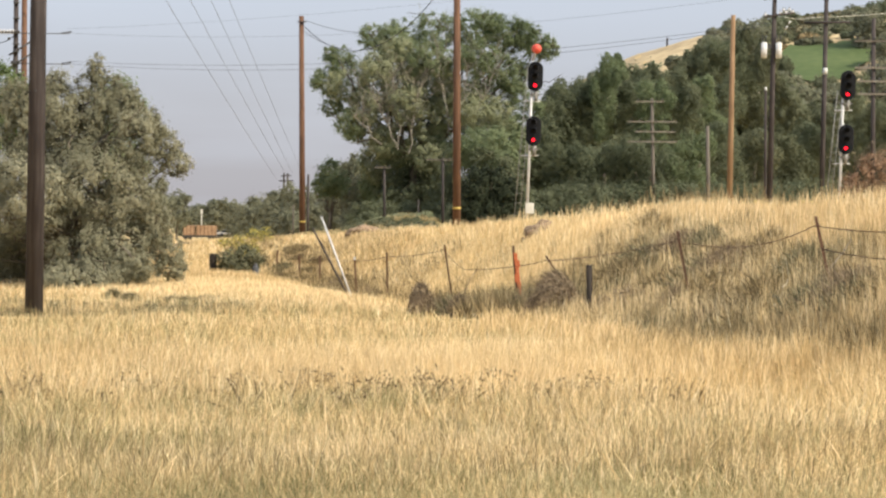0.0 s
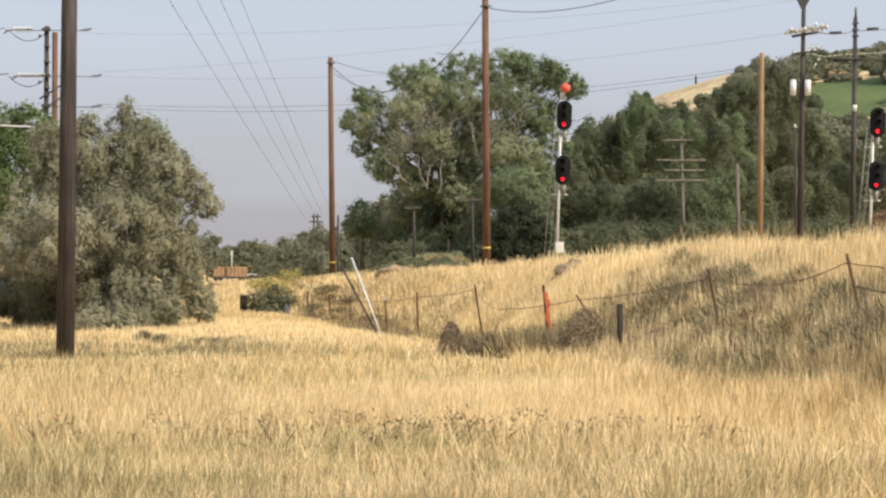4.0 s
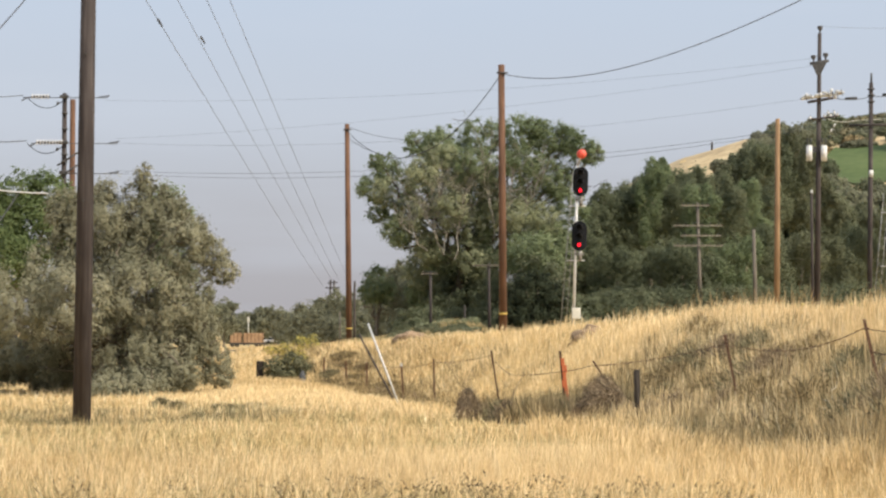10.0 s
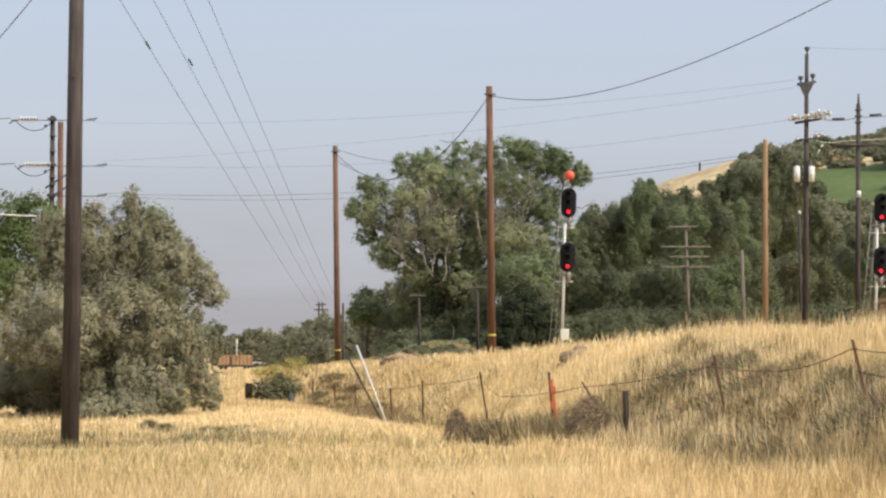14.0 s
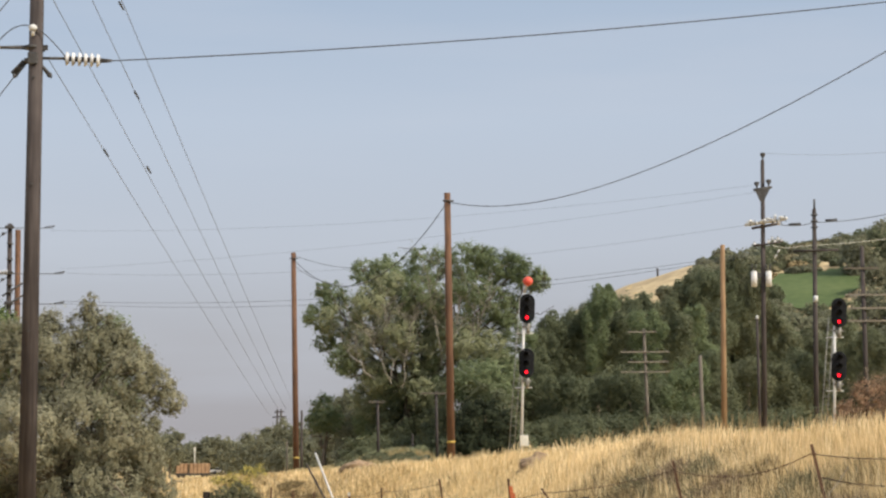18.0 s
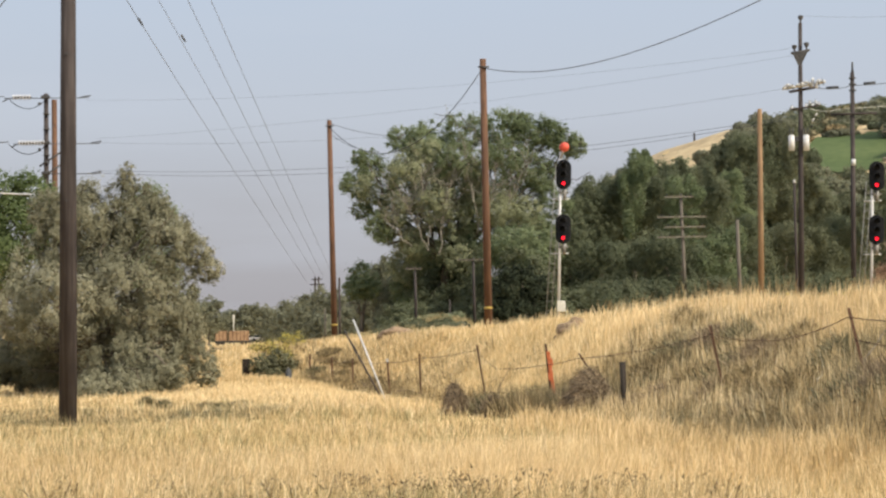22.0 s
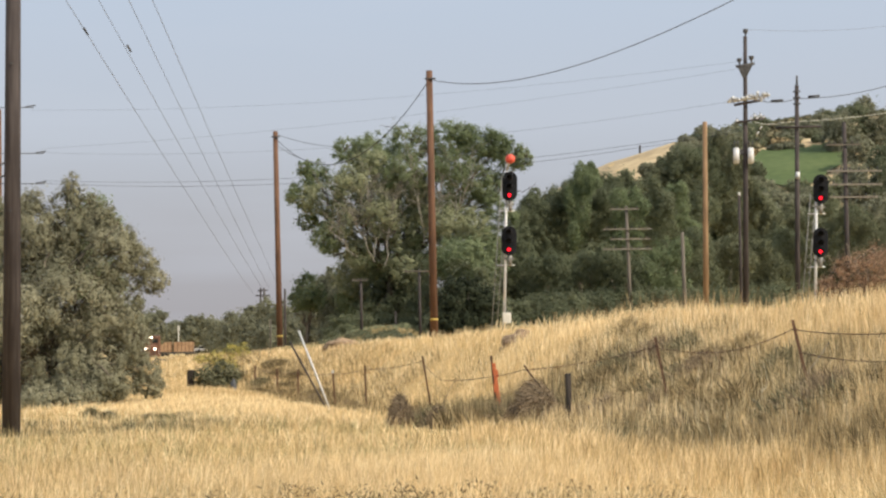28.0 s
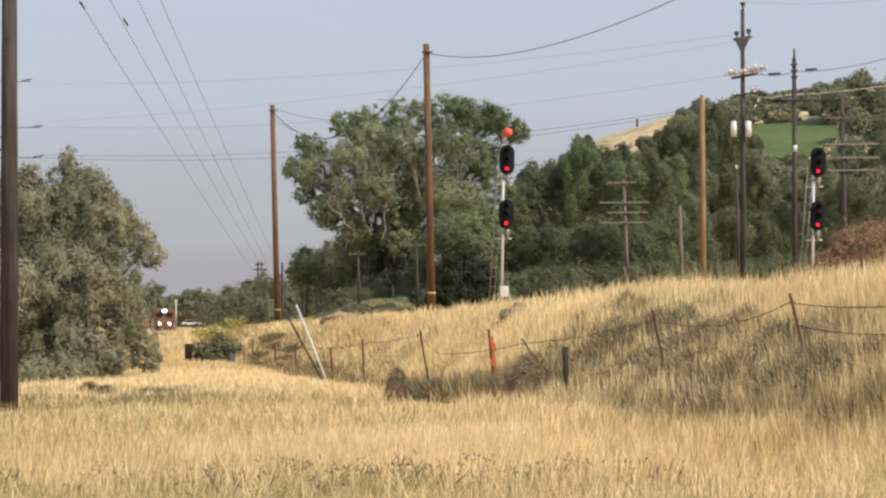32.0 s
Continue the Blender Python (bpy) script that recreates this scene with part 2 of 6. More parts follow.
FAINTWIRE = material("bare_conductor", [(0.08, 0.088, 0.105), (0.11, 0.12, 0.14), (0.15, 0.16, 0.18)], 10, 0.6, 0.7, 0.0)
ROCK = material("brown_rock", [(0.14, 0.095, 0.06), (0.22, 0.155, 0.1), (0.32, 0.235, 0.15)], 6, 0.6, 0.95, 0.8)
HILLSOIL = material("dry_hillside", [(0.18, 0.14, 0.08), (0.36, 0.28, 0.165), (0.5, 0.405, 0.25)], 0.6, 0.6, 0.95, 0.8, patch=0.7, patch_scale=0.15)
LAWN = material("green_lawn", [(0.042, 0.068, 0.022), (0.06, 0.088, 0.03), (0.085, 0.112, 0.04)], 0.9, 0.6, 0.95, 0.5, patch=0.6, patch_scale=0.1)
WAGONPAINT = material("brown_wagon_paint", [(0.2, 0.125, 0.075), (0.31, 0.2, 0.12), (0.4, 0.28, 0.175)], 1.5, 0.6, 0.85, 0.2, patch=0.4, patch_scale=0.7)
LOCOPAINT = material("orange_engine_paint", [(0.095, 0.046, 0.03), (0.14, 0.068, 0.043), (0.18, 0.09, 0.058)], 2, 0.6, 0.7, 0.05)
DARKGLASS = material("dark_glass", [(0.012, 0.014, 0.016), (0.018, 0.02, 0.023)], 2, 0.6, 0.1, 0)
YELLOWBAND = material("yellow_tag", [(0.34, 0.25, 0.06), (0.44, 0.33, 0.09)], 8, 0.6, 0.6, 0)
GREYPANEL = material("grey_panel", [(0.05, 0.054, 0.06), (0.085, 0.09, 0.097)], 8, 0.6, 0.7, 0.1)
LAMPCORE = glow("dim_lamp_core", (0.75, 0.01, 0.02), 0.5)
REDLAMP = glow("red_signal_lamp", (1.0, 0.012, 0.03), 2.4)
HEADLAMP = glow("warm_headlamp", (1.0, 0.86, 0.68), 6.0)


# ---- building helpers ----
def sight(bearing, rise, far):
    """A place from its bearing and rise, in thousandths, seen from the camera's spot, and its distance along +y."""
    return Vector((bearing * far / 1000, far, EYE + rise * far / 1000))


def smooth(t):
    t = np.clip(t, 0, 1)
    return t * t * (3 - 2 * t)


TRACK_Y = (-60, 30, 84, 150, 270, 300, 330, 420, 500, 800)
TRACK_X = (25.7, 10.1, 0.8, -10.6, -31.3, -36.6, -43.2, -64, -85, -160)


def ground_z(x, y):
    """The lie of the land: a field that falls away slowly, the railway bank, the hill behind."""
    x, y = np.asarray(x, float), np.asarray(y, float)
    base = np.interp(y, (-300, 5, 75, 150, 300, 420, 3000), (0, 0, -0.56, -1.0, -1.9, -2.3, -2.3))
    grade = np.interp(y, (-60, 38, 50, 60, 75, 90, 105, 140, 200, 300, 420, 3000), (1.66, 1.74, 1.87, 1.74, 1.45, 1.1, 0.78, 0.12, -0.7, -1.85, -2.25, -2.25))
    c = x - np.interp(y, TRACK_Y, TRACK_X) + 15.3
    wob = 0.5 * np.sin(0.21 * y + 1.0) + 0.3 * np.sin(0.53 * y)
    toe = np.interp(y, (28, 50, 75, 105, 150), (7.0, 9.6, 9.4, 5.5, 1.0))
    z = base + (grade - base) * smooth((c - toe - 0.6 * wob) / 5.0)
    z = z - 0.32 * smooth((y - 48) / 15) * (1 - smooth((y - 95) / 25)) * np.exp(-((c - 8.8) / 1.8) ** 2)
    top = np.interp(x, (-70, -9, 3, 15, 18.6, 22.5, 26.4, 31.8, 36, 45, 54.6, 63.6, 120, 400), (0, 0, 8, 20.8, 23.7, 25.6, 27.6, 29.2, 30.6, 32, 33.2, 34.6, 42, 60))
    z = z + top * smooth((y - 175) / 125) * (1 - smooth((y - 700) / 900))
    z = z + 1.25 * np.exp(-((x + 2.0) / 3.2) ** 2 - ((y - 114) / 4.5) ** 2)          # brushy mound beyond the track
    return z + 0.05 * np.sin(0.7 * x + 0.4 * y) * np.sin(0.45 * y - 0.3 * x)


def gz(x, y):
    return float(ground_z(x, y))


def mesh_np(name, verts, faces, mat):
    """A mesh from arrays; faces: one array (n, k)."""
    me = bpy.data.meshes.new(name)
    verts, faces = np.asarray(verts, np.float32), np.asarray(faces, np.int32)
    me.vertices.add(len(verts))
    me.vertices.foreach_set("co", verts.ravel())
    k = faces.shape[1]
    me.loops.add(faces.size)
    me.loops.foreach_set("vertex_index", faces.ravel())
    me.polygons.add(len(faces))
    me.polygons.foreach_set("loop_start", np.arange(0, faces.size, k, dtype=np.int32))
    me.materials.append(mat)
    me.update(calc_edges=True)
    me.validate()
    return me


def part(name, bm, mat, parent=None, label=""):
    """Link a bmesh as one mesh object under a thing or under a part."""
    me = bpy.data.meshes.new(name)
    bm.to_mesh(me)
    bm.free()
    me.materials.append(mat)
    ob = new(name, me)
    if parent is not None:
        ob.parent = parent
    if label:
        ob["label"] = label
    return ob


def part_np(name, verts, faces, mat, parent=None, label=""):
    ob = new(name, mesh_np(name, verts, faces, mat))
    if parent is not None:
        ob.parent = parent
    if label:
        ob["label"] = label
    return ob


def thing(name, at, label, category, group="", kind="", turn=0):
    ob = new(name)
    ob.empty_display_size = 0.2
    ob.matrix_basis = pose(*at, 0, 0, turn)
    return tagged(ob, label, category, group, kind)


def rod(bm, p, q, r1, r2=None, sides=10, smoothed=True):
    """A round bar from p to q."""
    p, q = Vector(p), Vector(q)
    r2 = r1 if r2 is None else r2
    d = q - p
    m = Matrix.Translation((p + q) / 2) @ d.to_track_quat("Z", "Y").to_matrix().to_4x4()
    made = bmesh.ops.create_cone(bm, cap_ends=True, segments=sides, radius1=r1, radius2=r2, depth=d.length, matrix=m)
    if smoothed:
        for f in {f for v in made["verts"] for f in v.link_faces}:
            f.smooth = len(f.verts) == 4
    return bm


def block(bm, at, size, m=None, bevel=0.0):
    mm = Matrix.Translation(at) @ Matrix.Diagonal((*size, 1))
    made = bmesh.ops.create_cube(bm, size=1, matrix=(m @ mm) if m else mm)
    if bevel:
        bmesh.ops.bevel(bm, geom=list({e for v in made["verts"] for e in v.link_edges}), offset=bevel, segments=2, affect="EDGES", profile=0.5)
    return bm


def ball(bm, at, r, scale=(1, 1, 1), u=16, v=10):
    made = bmesh.ops.create_uvsphere(bm, u_segments=u, v_segments=v, radius=r, matrix=Matrix.Translation(at) @ Matrix.Diagonal((*scale, 1)))
    for f in {f for w in made["verts"] for f in w.link_faces}:
        f.smooth = True
    return bm


def B():
    return bmesh.new()


def tube(points, r, sides=6):
    """Vertices and quads of a bar that follows points."""
    pts = np.array([tuple(p) for p in points], float)
    tan = np.gradient(pts, axis=0)
    tan /= np.linalg.norm(tan, axis=1)[:, None] + 1e-9
    up = np.where(np.abs(tan[:, 2:3]) > 0.9, np.array([[1.0, 0, 0]]), np.array([[0, 0, 1.0]]))
    a = np.cross(tan, up)
    a /= np.linalg.norm(a, axis=1)[:, None] + 1e-9
    b = np.cross(tan, a)
    rr = np.broadcast_to(np.asarray(r, float), (len(pts),))[:, None, None]
    ang = np.linspace(0, 2 * np.pi, sides, endpoint=False)
    v = pts[:, None, :] + rr * (np.cos(ang)[None, :, None] * a[:, None, :] + np.sin(ang)[None, :, None] * b[:, None, :])
    i = np.arange(len(pts) - 1)[:, None] * sides
    j = np.arange(sides)[None, :]
    k = (j + 1) % sides
    f = np.stack([i + j, i + k, i + sides + k, i + sides + j], -1).reshape(-1, 4)
    return v.reshape(-1, 3), f


def hang(p, q, sag, n=28):
    p, q = Vector(p), Vector(q)
    return [p.lerp(q, s) - Vector((0, 0, 4 * sag * s * (1 - s))) for s in np.linspace(0, 1, n)]


def wire(p, q, sag, r, mat, label, n=28):
    v, f = tube(hang(p, q, sag, n), r, 5)
    ob = part_np("overhead_wire", v, f, mat)
    return tagged(ob, label, "cable", "overhead wires")


# ---- the land ----
def land():
    xs = np.unique(np.concatenate([np.linspace(-2500, -120, 18), np.linspace(-120, -30, 31), np.linspace(-30, 32, 84), np.linspace(32, 130, 50), np.linspace(130, 2500, 18)]))
    ys = np.unique(np.concatenate([np.linspace(-400, -10, 14), np.linspace(-10, 130, 141), np.linspace(130, 420, 70), np.linspace(420, 1600, 40), np.linspace(1600, 4500, 10)]))
    gx, gy = np.meshgrid(xs, ys)
    v = np.stack([gx, gy, ground_z(gx, gy)], -1).reshape(-1, 3)
    i = np.arange(len(ys) - 1)[:, None] * len(xs)
    j = np.arange(len(xs) - 1)[None, :]
    f = np.stack([i + j, i + j + 1, i + len(xs) + j + 1, i + len(xs) + j], -1).reshape(-1, 4)
    ob = part_np("ground", v, f, SOIL)
    for p in ob.data.polygons:
        p.use_smooth = True
    tagged(ob, "dry tan soil of the field and railway bank", "ground", kind="structure")
    # the dry hill's skin, its own surface a little above the soil
    xs, ys = np.linspace(-20, 130, 90), np.linspace(178, 420, 90)
    gx, gy = np.meshgrid(xs, ys)
    v = np.stack([gx, gy, ground_z(gx, gy) + 0.06], -1).reshape(-1, 3)
    i = np.arange(89)[:, None] * 90
    j = np.arange(89)[None, :]
    f = np.stack([i + j, i + j + 1, i + 91 + j, i + 90 + j], -1).reshape(-1, 4)
    tagged(part_np("hillside", v, f, HILLSOIL), "sunlit hill slope of short dry yellow grass", "hill", kind="structure")
    us, k = np.meshgrid(np.linspace(161, 205, 40), np.linspace(0, 1, 30))
    low = np.interp(us, (161, 165, 172, 182, 190, 205), (262, 253, 249.5, 247, 249, 256))
    high = np.interp(us, (161, 165, 175, 190, 205), (263, 266.5, 265.5, 265.5, 267)) + 0.4 * np.sin(us)
    gy = low + (high - low) * k
    gx = us * gy / 1000
    v = np.stack([gx, gy, ground_z(gx, gy) + 0.3], -1).reshape(-1, 3)
    i = np.arange(29)[:, None] * 40
    j = np.arange(39)[None, :]
    f = np.stack([i + j, i + j + 1, i + 41 + j, i + 40 + j], -1).reshape(-1, 4)
    tagged(part_np("lawn", v, f, LAWN), "patch of mown green lawn on the dry hill", "lawn", kind="structure")


land()


# ---- trees ----
def leaves(rng, centres, spread, count, size, flat=0.75, droop=0.0, away=None, slim=1.0, ruffle=0.38):
    """Loose three-cornered leaves round the clump centres, facing outwards and up. ruffle: how unevenly they face."""
    n = len(centres) * count
    c = np.repeat(centres, count, 0)
    s = np.repeat(np.broadcast_to(spread, (len(centres),)), count)[:, None]
    e = rng.normal(0, 1, (n, 3))
    e /= np.linalg.norm(e, axis=1)[:, None]
    p = c + e * s * np.abs(rng.normal(0.55, 0.45, (n, 1))) * np.array([1, 1, flat])
    nrm = ruffle * rng.normal(0, 1, (n, 3)) + 0.8 * e + np.array([0, 0, 0.4])
    if away is not None:
        nrm += 0.8 * np.repeat(away, count, 0)
    nrm /= np.linalg.norm(nrm, axis=1)[:, None] + 1e-9
    a = np.cross(nrm, rng.normal(0, 1, (n, 3)))
    a /= np.linalg.norm(a, axis=1)[:, None] + 1e-9
    b = np.cross(nrm, a)
    h = size * rng.uniform(0.6, 1.35, (n, 1))
    w = h * rng.uniform(0.42, 0.68, (n, 1)) * slim
    v = np.stack([p - a * h + b * w, p + a * h, p - a * h - b * w], 1)
    v[:, :, 2] -= droop * rng.uniform(0, 1, (n, 1))
    return v.reshape(-1, 3), np.arange(3 * n).reshape(-1, 3)


def crown(rng, lobes, size, cover, puff=0.3, inner=0.5, flat=0.8, droop=0.0, slim=1.0, crowd=1.5):
    """Puffs of leaves over the shell of every lobe (centre, radii), uneven, with gaps between."""
    out = []
    for c, r in lobes:
        c, r = np.array(c), np.array(r)
        area = 4 * np.pi * (r[0] * r[2] + r[1] * r[2] + r[0] * r[1]) / 3
        rp = puff * r.min()
        k = max(9, int(crowd * area / (np.pi * rp * rp)))
        d = rng.normal(0, 1, (k, 3))
        d /= np.linalg.norm(d, axis=1)[:, None]
        mid = c + d * r * rng.uniform(inner, 1.0, (k, 1)) ** 0.8
        count = max(8, int(1.6 * cover * area / (0.94 * size * size) / k))
        out.append(leaves(rng, mid, rp * rng.uniform(0.45, 1.7, k), count, size, flat, droop, d, slim))
    return join(out)


def limb(rng, p, q, r1, r2, bend=0.12, n=7):
    p, q = np.array(p, float), np.array(q, float)
    t = np.linspace(0, 1, n)[:, None]
    L = np.linalg.norm(q - p)
    pts = p + (q - p) * t + rng.normal(0, bend * L * 0.35, (n, 3)) * np.sin(np.pi * t)
    return tube(pts, np.linspace(r1, r2, n), 7 if r1 > 0.04 else 4)


def join(meshes):
    vs, fs, o = [], [], 0
    for v, f in meshes:
        vs.append(v)
        fs.append(f + o)
        o += len(v)
    return np.concatenate(vs), np.concatenate(fs)


def tree(name, base, lobes, leaf_mat, bark, label, seed, trunk_r=0.3, leaf=0.1, cover=0.8, puff=0.3, category="tree", group="", limbs=2, inner=0.5, flat=0.8, droop=0.0, twigs=0, slim=1.0, crowd=1.5):
    """Tapered trunk, limbs into every lobe, and a crown of loose leaves in puffs. lobes in world places."""
    rng = np.random.default_rng(seed)
    root = thing(name, base, label, category, group)
    b = np.array(base, float)
    L = [(np.array(tuple(c)) - b, np.array(r)) for c, r in lobes]
    mid = np.mean([c for c, _ in L], 0)
    fork = mid * np.array([0.6, 0.6, 0.5])
    fork[2] = max(0.4, min(fork[2], mid[2] - 0.3))
    wood = [limb(rng, (0, 0, -0.25), fork, trunk_r, trunk_r * 0.62, 0.08, 8)]
    for c, r in L:
        for _ in range(limbs):
            tip = c + rng.normal(0, 0.35, 3) * r
            wood.append(limb(rng, fork + rng.normal(0, 0.1, 3) * trunk_r, tip, trunk_r * 0.34, trunk_r * 0.07, 0.2, 8))
            for _ in range(twigs):
                s = c + rng.normal(0, 0.6, 3) * r
                wood.append(limb(rng, tip, s, trunk_r * 0.12, 0.012, 0.2, 5))
    part_np("trunk", *join(wood), bark, root)
    part_np("crown", *crown(rng, L, leaf, cover, puff, inner, flat, droop, slim, crowd), leaf_mat, root)
    return root


def lobe(bearing, rise, far, rx, rz, ry=None):
    """An ellipsoid lobe of a crown; radii in thousandths of its distance, as wide in depth as across unless given."""
    return sight(bearing, rise, far), (rx * far / 1000, (ry if ry else rx) * far / 1000, rz * far / 1000)


def foot(bearing, far):
    x = bearing * far / 1000
    return (x, far, gz(x, far))


def woods():
    # silver olive, a broad low tree in the field
    D = 66
    tree("olive_tree", foot(-188, D), [
        lobe(-164, 58, D, 13, 19), lobe(-196, 58, D, 12, 11), lobe(-206, 56, D, 9, 13), lobe(-142, 44, D, 10, 12), lobe(-154, 56, D, 10, 12), lobe(-184, 52, D, 17, 20), lobe(-148, 40, D - 1, 14, 18), lobe(-200, 48, D, 13, 22), lobe(-212, 28, D, 13, 18), lobe(-160, 2, D + 2, 20, 14), lobe(-147, 1, D + 2.5, 8, 8), lobe(-156, 5, D + 3, 9, 8), lobe(-184, 2, D + 2, 18, 18), lobe(-210, 0, D + 1, 16, 18), lobe(-150, 55, D, 7, 8), lobe(-174, 44, D, 14, 17), lobe(-186, 36, D + 1, 14, 16),
        lobe(-129, 28, D, 9, 7), lobe(-134, 37, D, 9, 8), lobe(-170, 18, D - 1.5, 24, 22), lobe(-147, 14, D - 1, 14, 16), lobe(-200, 12, D - 2.5, 22, 20),
        lobe(-228, 10, D - 2, 18, 20), lobe(-245, 4, D + 3, 16, 20), lobe(-232, -12, D + 3, 18, 10), lobe(-138, 0, D, 9, 15), lobe(-153, -12, D - 1, 16, 14), lobe(-170, -14, D - 1.5, 22, 14), lobe(-200, -14, D + 2.5, 20, 13),
        lobe(-150, -21, D - 2, 13, 9), lobe(-164, -25, D - 2.5, 15, 9), lobe(-180, -26, D - 2.5, 14, 8), lobe(-152, -24, D - 1, 15, 9), lobe(-176, -28, D - 1, 18, 8), lobe(-202, -27, D + 3.5, 18, 8), lobe(-131, -21.5, D, 9, 7), lobe(-139, 0, D - 1, 7, 12), lobe(-167, 73, D, 5, 8), lobe(-188, 66, D, 6, 7), lobe(-222, -14, D + 3, 22, 12), lobe(-132, -14, D, 9, 8), lobe(-212, -22, D + 4, 18, 9), lobe(-238, -19, D + 4, 18, 9), lobe(-250, -4, D + 4, 16, 16), lobe(-166, -28, D - 3, 13, 7), lobe(-182, -29, D - 3.5, 14, 7)],
        OLIVELEAF, BARK, "silvery grey-green olive tree spreading low over dry grass", 11, 0.2, 0.05, 1.0, 0.24, limbs=2, inner=0.45, flat=1.15, droop=0.06, twigs=1, slim=0.6, crowd=0.95)
    # the greener trees behind the olive
    D = 92
    tree("poplar_tree", foot(-232, D), [lobe(-228, 64, D, 12, 14), lobe(-212, 64, D, 11, 14), lobe(-240, 50, D, 16, 20), lobe(-218, 44, D, 18, 20), lobe(-232, 36, D, 18, 18), lobe(-204, 54, D, 9, 12)],
         GREENLEAF, BARK, "bright green poplar behind the grey olive tree", 12, 0.3, 0.08, 0.8, 0.3, group="field trees")
    tree("elm_tree", foot(-158, D), [lobe(-158, 58, D, 12, 12), lobe(-149, 52, D, 8, 10), lobe(-166, 40, D, 12, 15), lobe(-155, 25, D, 14, 18)],
         COTTONLEAF, BARK, "dark green elm half hidden behind the olive", 13, 0.25, 0.08, 0.8, 0.3, group="field trees")
    # the big cottonwood
    D = 128
    big = tree("cottonwood_tree", foot(-22, D), [
        lobe(-56, 68, D, 9, 7), lobe(-50, 78, D, 8, 8), lobe(-54, 81, D, 5, 5), lobe(-35, 90, D, 7, 7), lobe(-26, 91, D, 8, 6), lobe(-46, 57, D, 7, 6), lobe(-43, 44, D, 6, 6), lobe(-45, 48, D - 2, 8, 8), lobe(-22, 88, D, 12, 11), lobe(-5, 92, D, 12, 10),
        lobe(13, 94, D, 13, 10), lobe(30, 91, D, 12, 9), lobe(44, 86, D, 9, 8), lobe(38, 92, D, 9, 7), lobe(49, 85, D, 6, 6), lobe(22, 97, D, 9, 6), lobe(31, 73, D, 13, 11), lobe(10, 70, D + 1, 17, 16),
        lobe(-12, 64, D + 2, 15, 16), lobe(-32, 66, D + 1, 13, 14), lobe(-8, 78, D - 2, 12, 10), lobe(14, 80, D - 2, 12, 9), lobe(-54, 56, D, 6, 5), lobe(36, 58, D, 12, 12), lobe(-20, 38, D + 1, 16, 15), lobe(6, 42, D, 15, 16), lobe(28, 40, D, 14, 15)],
        COTTONLEAF, BARK, "large spreading green cottonwood with bare grey branches", 21, 0.36, 0.07, 0.62, 0.27, limbs=1, inner=0.5, twigs=3, crowd=1.15)
    rng = np.random.default_rng(5)
    b = np.array(foot(-22, D))
    # sunny-side lobes, their lighter tone coloured in
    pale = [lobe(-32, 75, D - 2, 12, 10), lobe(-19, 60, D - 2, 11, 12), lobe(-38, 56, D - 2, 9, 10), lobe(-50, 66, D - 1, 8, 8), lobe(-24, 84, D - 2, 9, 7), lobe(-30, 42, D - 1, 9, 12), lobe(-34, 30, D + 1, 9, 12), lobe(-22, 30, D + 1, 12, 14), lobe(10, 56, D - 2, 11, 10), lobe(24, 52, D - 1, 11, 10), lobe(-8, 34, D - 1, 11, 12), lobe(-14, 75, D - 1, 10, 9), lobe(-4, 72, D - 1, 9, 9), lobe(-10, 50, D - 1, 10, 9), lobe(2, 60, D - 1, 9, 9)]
    part_np("crown", *crown(rng, [(np.array(tuple(c)) - b, np.array(r)) for c, r in pale], 0.07, 0.6, 0.27, 0.45, crowd=1.2), SUNLITLEAF, big, "paler yellow-green leaves of the sunny side")
    bare = []
    for (u1, v1), (u2, v2), n in (((-22, 36), (-34, 62), 12), ((-22, 38), (-25, 74), 12), ((-17, 34), (-10, 74), 11), ((-30, 38), (-44, 52), 7), ((6, 40), (12, 84), 8), ((10, 46), (30, 84), 8), ((2, 44), (-4, 88), 7)):
        p, q = np.array(sight(u1, v1, D - 2.2)) - b, np.array(sight(u2, v2, D - 3.2)) - b
        bare.append(limb(rng, p, q, 0.042, 0.014, 0.1, 9))
        for _ in range(2 * n):
            k = rng.uniform(0.3, 0.95)
            m = p + (q - p) * k
            e = m + np.array([rng.normal(0, 1.2), rng.normal(-0.3, 0.4), rng.uniform(0.8, 3.0)])
            bare.append(limb(rng, m, e, 0.018, 0.006, 0.2, 7))
    part_np("bare_branch", *join(bare), DEADWOOD, big, "bleached bare branches showing through the leaves")
    # dark wood under and beside the cottonwood
    D = 118
    for i, (u, v, ru, rv, dd, mat) in enumerate((
            (-14, 20, 14, 17, 10, WOODLEAF), (10, 22, 14, 20, 6, WOODLEAF), (24, 20, 14, 18, 2, WOODLEAF), (31, 40, 10, 12, 9, COTTONLEAF), (-36, 6, 11, 11, 16, HAZEDLEAF), (-28, 22, 10, 15, 12, COTTONLEAF), (-38, 14, 8, 12, 14, HAZEDLEAF), (-6, 30, 12, 16, 12, COTTONLEAF), (-20, 12, 13, 13, 15, WOODLEAF), (-6, 10, 12, 12, 15, WOODLEAF), (52, 48, 9, 16, 20, WOODLEAF), (12, 4, 12, 8, -4, WOODLEAF), (34, 8, 12, 12, -2, WOODLEAF), (48, 30, 10, 24, 12, WOODLEAF), (20, 38, 13, 11, 3, COTTONLEAF), (-54, 22, 8, 9, 14, COTTONLEAF))):
        d = D + dd
